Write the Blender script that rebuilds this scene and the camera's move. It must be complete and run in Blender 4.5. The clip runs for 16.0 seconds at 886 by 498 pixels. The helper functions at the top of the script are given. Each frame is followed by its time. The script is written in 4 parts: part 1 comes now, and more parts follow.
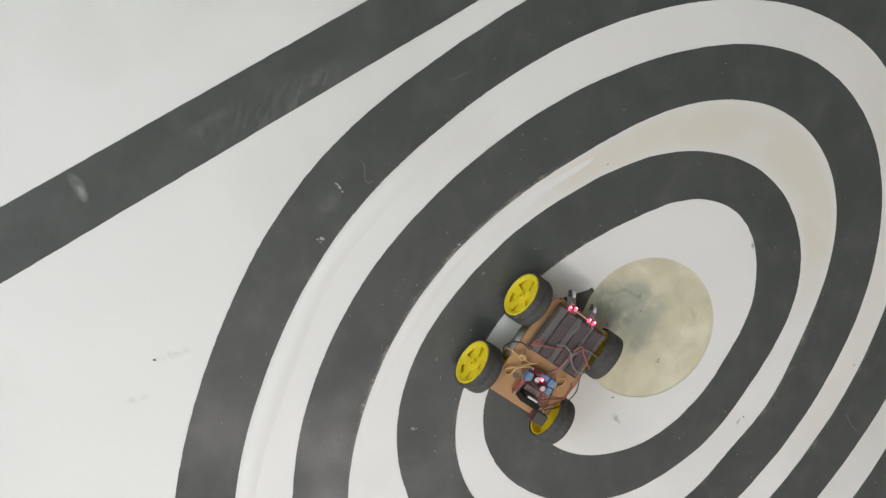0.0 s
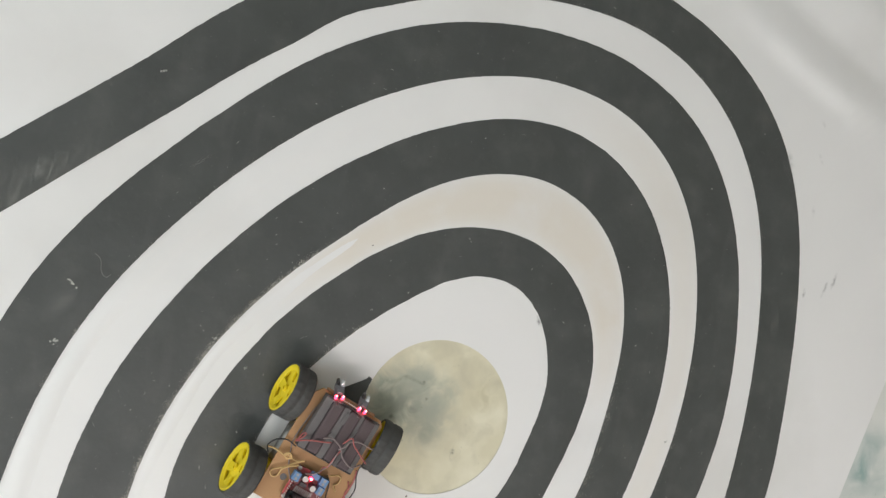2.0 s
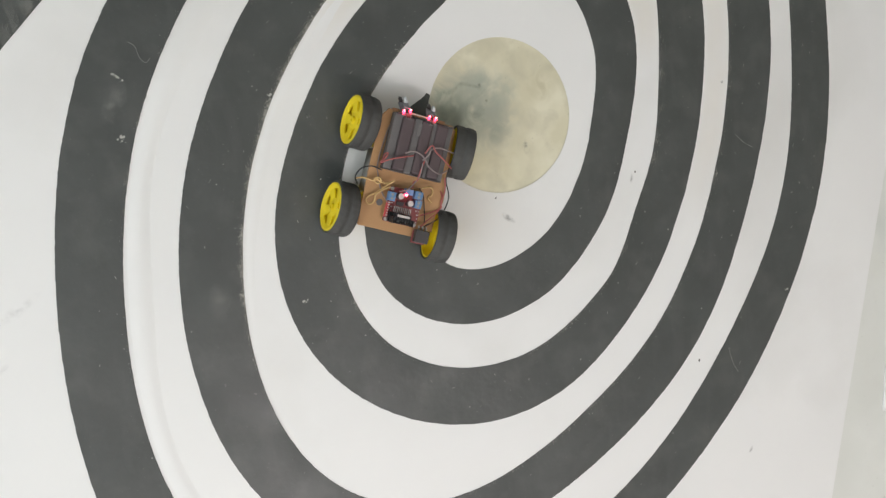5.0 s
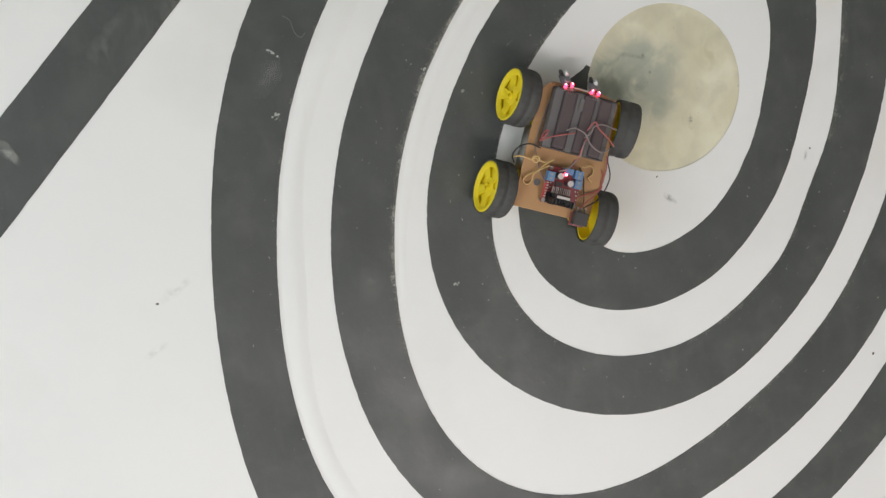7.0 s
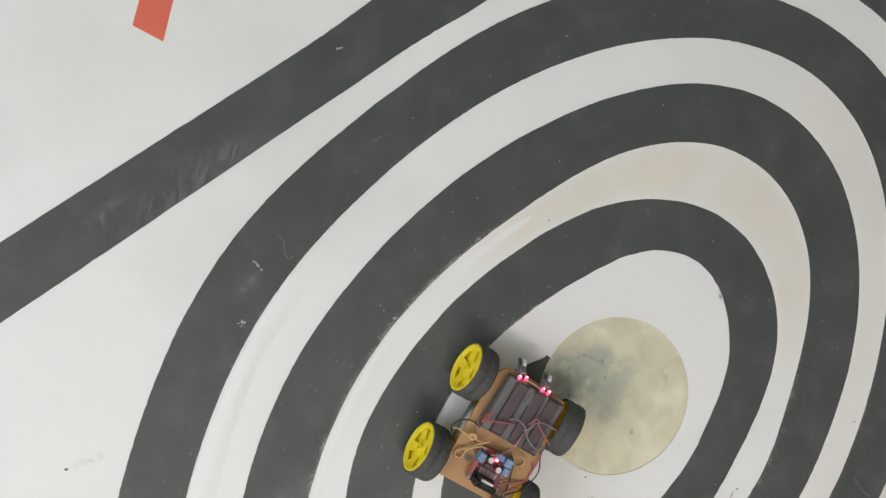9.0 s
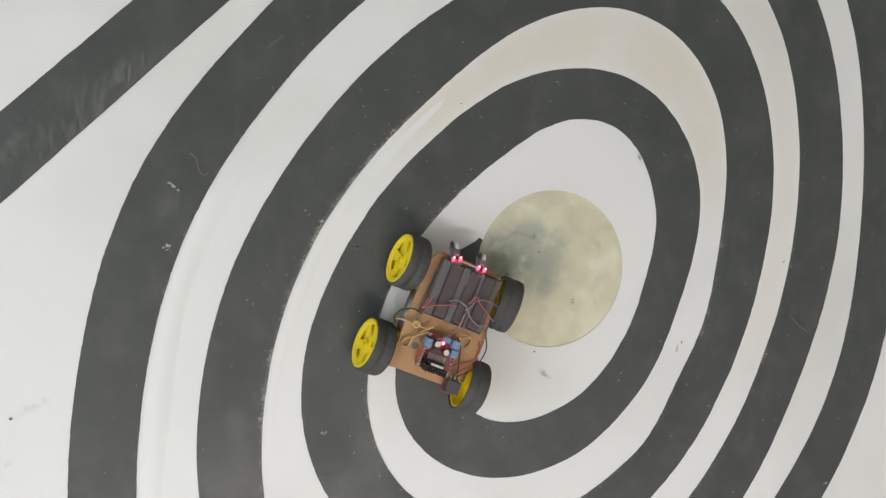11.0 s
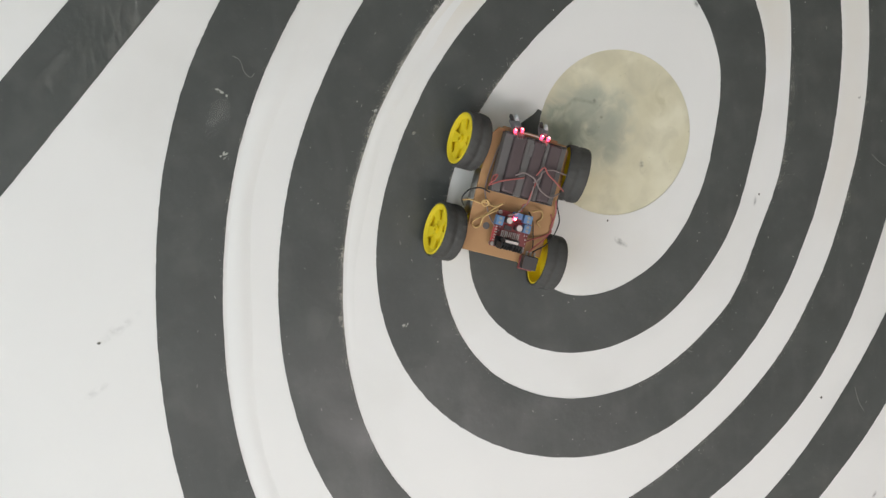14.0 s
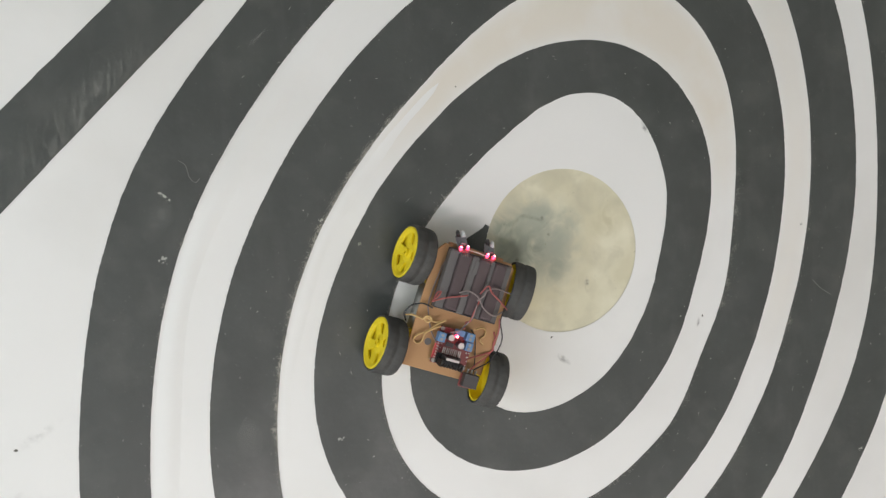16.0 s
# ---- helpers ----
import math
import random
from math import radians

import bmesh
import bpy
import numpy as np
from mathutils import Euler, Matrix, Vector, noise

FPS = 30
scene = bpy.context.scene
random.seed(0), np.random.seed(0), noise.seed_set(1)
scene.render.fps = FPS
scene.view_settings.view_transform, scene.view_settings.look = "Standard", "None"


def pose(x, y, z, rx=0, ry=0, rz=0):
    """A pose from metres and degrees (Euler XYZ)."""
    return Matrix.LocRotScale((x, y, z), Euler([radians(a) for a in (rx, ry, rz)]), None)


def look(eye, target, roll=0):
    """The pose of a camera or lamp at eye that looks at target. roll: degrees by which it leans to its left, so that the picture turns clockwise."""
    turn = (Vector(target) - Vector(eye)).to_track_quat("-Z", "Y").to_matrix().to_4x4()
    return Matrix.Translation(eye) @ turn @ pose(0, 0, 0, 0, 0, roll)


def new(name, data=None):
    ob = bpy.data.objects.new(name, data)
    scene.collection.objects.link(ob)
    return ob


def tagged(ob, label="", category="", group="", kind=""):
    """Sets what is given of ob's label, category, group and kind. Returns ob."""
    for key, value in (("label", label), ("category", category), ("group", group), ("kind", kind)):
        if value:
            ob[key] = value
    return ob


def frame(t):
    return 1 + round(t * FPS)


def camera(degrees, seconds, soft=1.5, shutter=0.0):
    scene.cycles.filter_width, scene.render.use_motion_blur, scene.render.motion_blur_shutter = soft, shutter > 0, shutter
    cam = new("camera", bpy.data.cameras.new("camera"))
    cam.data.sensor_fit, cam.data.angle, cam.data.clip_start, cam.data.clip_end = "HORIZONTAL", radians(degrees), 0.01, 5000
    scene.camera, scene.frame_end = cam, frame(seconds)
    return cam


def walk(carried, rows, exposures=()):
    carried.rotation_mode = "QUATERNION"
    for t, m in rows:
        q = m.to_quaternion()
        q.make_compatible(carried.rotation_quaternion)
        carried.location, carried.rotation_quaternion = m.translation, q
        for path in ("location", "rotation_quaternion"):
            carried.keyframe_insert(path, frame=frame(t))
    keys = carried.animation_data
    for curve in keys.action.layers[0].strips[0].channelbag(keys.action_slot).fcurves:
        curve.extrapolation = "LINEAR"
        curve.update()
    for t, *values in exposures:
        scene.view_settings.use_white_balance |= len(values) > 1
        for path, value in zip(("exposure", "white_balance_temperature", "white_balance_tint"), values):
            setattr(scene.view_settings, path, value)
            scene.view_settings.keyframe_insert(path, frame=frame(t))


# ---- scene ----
cam = camera(55.0, 16.0, soft=1.4)
PATH = [
    (0, -0.5276, 0.1878, 1.0475, -13.05, -13.36, 14.98),
    (0.5, -0.4504, 0.1912, 1.0743, -7.93, -12.25, 15.00),
    (1, -0.4117, 0.2529, 1.0696, -6.70, -14.78, 13.56),
    (1.5, -0.3850, 0.2420, 1.0412, -5.95, -18.01, 13.82),
    (2, -0.2966, 0.1578, 1.0657, -2.42, -18.52, 11.45),
    (2.5, -0.2746, 0.1237, 1.0620, -1.84, -19.13, 8.75),
    (3, -0.3024, 0.1019, 1.0587, -3.17, -20.48, 4.30),
    (3.5, -0.3394, 0.0567, 1.0574, -4.38, -21.03, 0.57),
    (4, -0.3704, 0.0212, 1.0562, -5.22, -21.60, -2.47),
    (4.2, -0.3673, 0.0101, 1.0627, -5.40, -21.40, -3.58),
    (6.3, -0.3911, -0.0435, 1.0248, -8.61, -16.88, -10.28),
    (6.5, -0.4024, -0.0316, 1.0145, -8.66, -16.26, -10.21),
    (7, -0.4103, -0.0027, 0.9919, -9.05, -12.76, -7.57),
    (7.5, -0.4081, 0.0403, 0.9933, -8.32, -11.40, -3.38),
    (8, -0.4037, 0.0809, 0.9937, -6.21, -10.82, 2.46),
    (8.5, -0.4008, 0.1454, 0.9935, -6.44, -10.81, 6.97),
    (9, -0.3885, 0.1504, 1.0061, -4.25, -12.32, 9.92),
    (9.5, -0.3555, 0.1185, 1.0255, -4.40, -14.20, 8.20),
    (9.7, -0.3546, 0.1149, 1.0203, -4.72, -14.80, 7.07),
    (11.8, -0.3596, 0.0267, 1.0171, -5.28, -16.84, -2.46),
    (12, -0.3611, 0.0147, 1.0159, -5.60, -16.79, -3.61),
    (12.5, -0.3705, -0.0025, 1.0080, -6.35, -16.68, -5.95),
    (13, -0.3836, -0.0244, 0.9984, -6.56, -16.11, -7.94),
    (13.5, -0.3761, 0.0055, 0.9961, -7.77, -15.05, -7.88),
    (14, -0.3747, 0.0193, 0.9926, -8.03, -14.22, -6.38),
    (14.5, -0.3834, 0.0230, 0.9904, -7.73, -14.40, -5.30),
    (15, -0.3775, 0.0423, 0.9916, -7.18, -14.09, -3.63),
    (15.5, -0.3688, 0.0461, 0.9885, -5.24, -14.02, -2.56),
    (16, -0.3478, 0.0699, 0.9809, -4.26, -16.68, -3.44),
]
walk(cam, [(t, pose(x, y, z, rx, ry, rz)) for t, x, y, z, rx, ry, rz in PATH], exposures=[(0.0, -0.13, 6500, 10), (0.5, -0.1, 6500, 10), (1.5, 0.03, 6500, 10), (4.0, 0.02, 6500, 10), (6.4, -0.12, 6500, 10), (7.5, -0.13, 6500, 10), (9.0, -0.04, 6500, 10), (12.0, -0.08, 6500, 10), (14.5, -0.1, 6500, 10), (16.0, -0.04, 6500, 10)])

# ---- daylight and lamps ----
world = bpy.data.worlds.new("sky")
scene.world = world
world.use_nodes = True
wn = world.node_tree
sky = wn.nodes.new("ShaderNodeTexSky")
sky.sky_type, sky.sun_disc, sky.sun_elevation, sky.sun_rotation = "NISHITA", False, radians(40), radians(250)
wn.nodes["Background"].inputs["Strength"].default_value = 0.1
wn.links.new(sky.outputs["Color"], wn.nodes["Background"].inputs["Color"])

# the room: x from west to east, y from south to north
WEST, EAST, SOUTH, NORTH, HIGH = -2.3, 2.6, -2.3, 2.5, 2.7

LAMP_X, LAMP_Y = 0.15, -1.7


def area(name, m, sx, sy, watts, colour):
    lamp = bpy.data.lights.new(name, "AREA")
    lamp.shape, lamp.size, lamp.size_y, lamp.energy, lamp.color = "RECTANGLE", sx, sy, watts, colour
    ob = new(name, lamp)
    ob.matrix_world = m
    return ob


# area lamp in an unseen, assumed window, added to light the floor from the west
area("assumed_window_light", look((WEST + 0.05, -0.6, 1.55), (0.0, -0.6, 0.8)), 2.2, 1.3, 38, (0.878, 0.977, 1.0))
area("tube_glow", pose(LAMP_X, LAMP_Y, HIGH - 0.12), 1.2, 0.08, 36, (1.0, 0.908, 0.905))


# ---- materials ----
def material(name, colour, rough=0.6, metal=0.0, vary=0.12, scale=30.0, bump=0.1, bump_scale=200.0, spec=0.5, emit=0.0, stain=None, stain_scale=4.0, stain_at=0.62):
    """A surface with grain at one scale, stains at a larger one, and fine relief."""
    m = bpy.data.materials.new(name)
    m.use_nodes = True
    t = m.node_tree
    n, l = t.nodes, t.links
    b = n["Principled BSDF"]
    b.inputs["Roughness"].default_value, b.inputs["Metallic"].default_value = rough, metal
    b.inputs["Specular IOR Level"].default_value = spec
    co = n.new("ShaderNodeTexCoord").outputs["Object"]

    def noise_at(s, detail=4.0):
        k = n.new("ShaderNodeTexNoise")
        k.inputs["Scale"].default_value, k.inputs["Detail"].default_value = s, detail
        l.new(co, k.inputs["Vector"])
        return k.outputs["Fac"]

    mix = n.new("ShaderNodeMix")
    mix.data_type = "RGBA"
    l.new(noise_at(scale), mix.inputs["Factor"])
    mix.inputs["A"].default_value = (*[c * (1 - vary) for c in colour], 1)
    mix.inputs["B"].default_value = (*[min(1, c * (1 + vary)) for c in colour], 1)
    out = mix.outputs["Result"]
    if stain:
        r = n.new("ShaderNodeMapRange")
        r.inputs["From Min"].default_value, r.inputs["From Max"].default_value = stain_at, stain_at + 0.2
        l.new(noise_at(stain_scale, 6.0), r.inputs["Value"])
        two = n.new("ShaderNodeMix")
        two.data_type = "RGBA"
        l.new(r.outputs["Result"], two.inputs["Factor"])
        l.new(out, two.inputs["A"])
        two.inputs["B"].default_value = (*stain, 1)
        out = two.outputs["Result"]
    l.new(out, b.inputs["Base Color"])
    if bump:
        k = n.new("ShaderNodeBump")
        k.inputs["Strength"].default_value, k.inputs["Distance"].default_value = bump, 0.001
        l.new(noise_at(bump_scale), k.inputs["Height"])
        l.new(k.outputs["Normal"], b.inputs["Normal"])
    if emit:
        b.inputs["Emission Color"].default_value, b.inputs["Emission Strength"].default_value = (*colour, 1), emit
    return m


def see_through(name, colour, scale, low, high, most=1.0, vary=0.12):
    """Dirt with soft, patchy edges, which lets the sheet under it show between."""
    m = material(name, colour, 0.8, vary=vary, bump=0)
    m.node_tree.nodes["Principled BSDF"].inputs["Alpha"].default_value = most
    t = m.node_tree
    n, l = t.nodes, t.links
    co = n.new("ShaderNodeTexCoord")
    k = n.new("ShaderNodeTexNoise")
    k.inputs["Scale"].default_value, k.inputs["Detail"].default_value = scale, 5.0
    l.new(co.outputs["Object"], k.inputs["Vector"])
    edge = n.new("ShaderNodeAttribute")
    edge.attribute_name = "fade"
    a = n.new("ShaderNodeMapRange")
    a.inputs["From Min"].default_value, a.inputs["From Max"].default_value, a.inputs["To Max"].default_value = low, high, most
    l.new(k.outputs["Fac"], a.inputs["Value"])
    p = n.new("ShaderNodeMath")
    p.operation = "MULTIPLY"
    l.new(a.outputs["Result"], p.inputs[0])
    l.new(edge.outputs["Fac"], p.inputs[1])
    l.new(p.outputs["Value"], n["Principled BSDF"].inputs["Alpha"])
    return m


def painted():
    """Brushed black paint: cloudy worn places, faint brush lines, specks of dust and an uneven gloss."""
    m = material("black_paint", (0.056, 0.0605, 0.058), 0.5, vary=0.3, scale=16, bump=0.3, bump_scale=110, spec=0.5)
    n, l = m.node_tree.nodes, m.node_tree.links
    b = n["Principled BSDF"]
    co = n.new("ShaderNodeTexCoord").outputs["Object"]
    out = b.inputs["Base Color"].links[0].from_socket

    def mask(scale, detail, low, high, most, stretch=(1, 1, 1), turn=0.0):
        mp = n.new("ShaderNodeMapping")
        mp.inputs["Scale"].default_value, mp.inputs["Rotation"].default_value = stretch, (0, 0, radians(turn))
        l.new(co, mp.inputs["Vector"])
        k = n.new("ShaderNodeTexNoise")
        k.inputs["Scale"].default_value, k.inputs["Detail"].default_value = scale, detail
        l.new(mp.outputs["Vector"], k.inputs["Vector"])
        r = n.new("ShaderNodeMapRange")
        r.inputs["From Min"].default_value, r.inputs["From Max"].default_value, r.inputs["To Max"].default_value = low, high, most
        l.new(k.outputs["Fac"], r.inputs["Value"])
        return r.outputs["Result"]

    for f, colour in ((mask(22, 6, 0.5, 0.8, 0.5), (0.105, 0.107, 0.1)), (mask(40, 5, 0.56, 0.8, 0.28, (1, 0.2, 1), -35), (0.11, 0.11, 0.105)), (mask(420, 2, 0.71, 0.8, 0.6), (0.22, 0.22, 0.2))):
        k = n.new("ShaderNodeMix")
        k.data_type = "RGBA"
        l.new(f, k.inputs["Factor"])
        l.new(out, k.inputs["A"])
        k.inputs["B"].default_value = (*colour, 1)
        out = k.outputs["Result"]
    l.new(out, b.inputs["Base Color"])
    g = n.new("ShaderNodeMapRange")
    g.inputs["To Min"].default_value, g.inputs["To Max"].default_value = 0.62, 0.36
    l.new(mask(9, 5, 0.35, 0.7, 1.0), g.inputs["Value"])
    l.new(g.outputs["Result"], b.inputs["Roughness"])
    return m


def streaky(name, colour, turn, scale, most):
    """A long rubbed patch with its sheen painted pale, broken into fine lines across its length."""
    m = see_through(name, colour, scale, 0.42, 0.72, most)
    n, l = m.node_tree.nodes, m.node_tree.links
    k = next(q for q in n if q.type == "TEX_NOISE" and abs(q.inputs["Scale"].default_value - scale) < 0.1)
    mp = n.new("ShaderNodeMapping")
    mp.inputs["Rotation"].default_value, mp.inputs["Scale"].default_value = (0, 0, radians(-turn)), (1.0, 0.22, 1.0)
    l.new(k.inputs["Vector"].links[0].from_socket, mp.inputs["Vector"])
    l.new(mp.outputs["Vector"], k.inputs["Vector"])
    return m


VINYL = material("white_vinyl", (0.745, 0.743, 0.732), 0.5, vary=0.03, scale=7, bump=0.12, bump_scale=18, spec=0.4, stain=(0.655, 0.65, 0.63), stain_scale=2.6, stain_at=0.52)
BLACK_PAINT = painted()
CHIP = material("chipped_white", (0.42, 0.42, 0.39), 0.7, vary=0.3, scale=300, bump=0.2)
RED_PRINT = material("red_print", (0.66, 0.135, 0.085), 0.5, vary=0.06, scale=12, bump=0.05, stain=(0.72, 0.22, 0.1), stain_scale=7)
WALL_PAINT = material("wall_paint", (0.72, 0.71, 0.67), 0.8, vary=0.03, scale=3, bump=0.15, bump_scale=80)
CEILING_PAINT = material("ceiling_paint", (0.8, 0.8, 0.78), 0.85, vary=0.02, scale=3, bump=0.1)
WOOD = material("window_wood", (0.3, 0.17, 0.09), 0.5, vary=0.2, scale=40)
TUBE = material("lit_tube", (1.0, 0.97, 0.9), 0.5, emit=3.0)
METAL_WHITE = material("white_enamel", (0.75, 0.75, 0.73), 0.4)
BOARD = material("brown_hardboard", (0.425, 0.236, 0.105), 0.55, vary=0.14, scale=60, bump=0.25, bump_scale=500, stain=(0.34, 0.18, 0.075), stain_scale=25)
BLOCK = material("pale_wood", (0.5, 0.3, 0.17), 0.6, vary=0.2, scale=80, bump=0.2)
YELLOW = material("yellow_plastic", (0.86, 0.66, 0.02), 0.4, vary=0.05, scale=60, bump=0.03)
RUBBER = material("black_rubber", (0.058, 0.057, 0.054), 0.7, vary=0.25, scale=120, bump=0.3, bump_scale=700, stain=(0.08, 0.078, 0.073), stain_scale=60)
HOLDER = material("black_plastic", (0.046, 0.041, 0.042), 0.38, vary=0.2, scale=90, bump=0.1)
HOLDER_WALL = material("mottled_grey_plastic", (0.115, 0.108, 0.107), 0.5, vary=0.45, scale=70, bump=0.1)
CELL = material("dark_cell_wrap", (0.078, 0.056, 0.059), 0.7, vary=0.2, scale=70, bump=0.05)
PCB_RED = material("red_circuit_board", (0.22, 0.045, 0.046), 0.45, vary=0.3, scale=260, bump=0.1)
PCB_BLUE = material("grey_blue_circuit_board", (0.2, 0.2, 0.22), 0.45, vary=0.5, scale=320, bump=0.1)
TERMINAL = material("blue_terminal_plastic", (0.11, 0.22, 0.4), 0.45, vary=0.15)
HEATSINK = material("black_anodised_metal", (0.02, 0.02, 0.021), 0.45, metal=0.3)
STEEL = material("dull_steel", (0.34, 0.33, 0.31), 0.55, metal=1.0)
CAP = material("capacitor_top", (0.55, 0.5, 0.48), 0.5, metal=0.3)
WIRE_RED = material("red_wire", (0.34, 0.085, 0.078), 0.45)
WIRE_BLACK = material("black_wire", (0.02, 0.02, 0.022), 0.45)
WIRE_GREY = material("grey_wire", (0.22, 0.175, 0.17), 0.5)
WIRE_TAN = material("tan_wire", (0.52, 0.34, 0.14), 0.5)
WIRE_WHITE = material("white_wire", (0.62, 0.56, 0.5), 0.5)
LED_RED = material("lit_red_led", (1.0, 0.03, 0.07), 0.3, emit=9.0)
LED_CORE = material("lit_led_core", (1.0, 0.55, 0.6), 0.3, emit=5.0)
HEADER_RED = material("red_header_plastic", (0.5, 0.07, 0.07), 0.4)
CLEAR_LED = material("clear_led", (0.75, 0.78, 0.8), 0.15)
WHITE_PLASTIC = material("white_film", (0.78, 0.78, 0.76), 0.4, vary=0.03, bump=0.2, bump_scale=40)
TEAL = material("teal_print", (0.16, 0.47, 0.52), 0.4, vary=0.06)
INK = material("grey_ink", (0.22, 0.23, 0.23), 0.6)
INK_DARK = material("dark_ink", (0.05, 0.05, 0.05), 0.6)
PAPER = material("white_paper", (0.78, 0.78, 0.76), 0.7, vary=0.02)
DIRT = see_through("grey_dirt", (0.2, 0.2, 0.19), 160, 0.32, 0.62, 0.62)
FAINT = see_through("faint_dirt", (0.25, 0.25, 0.24), 140, 0.36, 0.7, 0.2)
SCUFF_SHEEN = see_through("pale_scuff_sheen", (0.36, 0.36, 0.34), 110, 0.36, 0.72, 0.45)
PALE_SCUFF = see_through("bright_scuff", (0.42, 0.42, 0.39), 90, 0.25, 0.6, 0.75)
RUBBED_SHEEN = streaky("rubbed_paint_sheen", (0.26, 0.26, 0.24), 100, 240, 0.6)
SPECK = material("dark_speck", (0.12, 0.115, 0.1), 0.8)
THREAD = material("grey_thread", (0.2, 0.2, 0.19), 0.8)


def yellowed(base, colour, most):
    """The same vinyl, tinted where the strip's fade is high."""
    m = base.copy()
    m.name = "yellowed_vinyl"
    n, l = m.node_tree.nodes, m.node_tree.links
    b = n["Principled BSDF"]
    edge = n.new("ShaderNodeAttribute")
    edge.attribute_name = "fade"
    k = n.new("ShaderNodeTexNoise")
    k.inputs["Scale"].default_value, k.inputs["Detail"].default_value = 14.0, 4.0
    l.new(n.new("ShaderNodeTexCoord").outputs["Object"], k.inputs["Vector"])
    r = n.new("ShaderNodeMapRange")
    r.inputs["From Min"].default_value, r.inputs["From Max"].default_value, r.inputs["To Max"].default_value = 0.0, 0.5, most
    l.new(k.outputs["Fac"], r.inputs["Value"])
    p = n.new("ShaderNodeMath")
    p.operation = "MULTIPLY"
    l.new(r.outputs["Result"], p.inputs[0])
    l.new(edge.outputs["Fac"], p.inputs[1])
    mix = n.new("ShaderNodeMix")
    mix.data_type = "RGBA"
    l.new(p.outputs["Value"], mix.inputs["Factor"])
    l.new(b.inputs["Base Color"].links[0].from_socket, mix.inputs["A"])
    mix.inputs["B"].default_value = (*colour, 1)
    l.new(mix.outputs["Result"], b.inputs["Base Color"])
    return m


YELLOWED = yellowed(VINYL, (0.66, 0.605, 0.51), 0.68)


def worn_edge():
    """Paint rubbed through to the vinyl in fine flecks, thickest where the strip's fade is high."""
    m = material("worn_edge", (0.36, 0.345, 0.31), 0.8, vary=0.3, scale=300, bump=0)
    n, l = m.node_tree.nodes, m.node_tree.links
    co = n.new("ShaderNodeTexCoord")
    total = None
    for scale, detail in ((700, 4.0), (45, 3.0)):
        k = n.new("ShaderNodeTexNoise")
        k.inputs["Scale"].default_value, k.inputs["Detail"].default_value = scale, detail
        l.new(co.outputs["Object"], k.inputs["Vector"])
        if total is None:
            total = k.outputs["Fac"]
        else:
            a = n.new("ShaderNodeMath")
            a.operation = "MULTIPLY_ADD"
            l.new(k.outputs["Fac"], a.inputs[0])
            a.inputs[1].default_value = 0.55
            l.new(total, a.inputs[2])
            total = a.outputs["Value"]
    edge = n.new("ShaderNodeAttribute")
    edge.attribute_name = "fade"
    a = n.new("ShaderNodeMath")
    a.operation = "MULTIPLY_ADD"
    l.new(edge.outputs["Fac"], a.inputs[0])
    a.inputs[1].default_value = 0.3
    l.new(total, a.inputs[2])
    r = n.new("ShaderNodeMapRange")
    r.inputs["From Min"].default_value, r.inputs["From Max"].default_value, r.inputs["To Max"].default_value = 1.03, 1.15, 0.8
    l.new(a.outputs["Value"], r.inputs["Value"])
    l.new(r.outputs["Result"], n["Principled BSDF"].inputs["Alpha"])
    return m


WORN_EDGE = worn_edge()


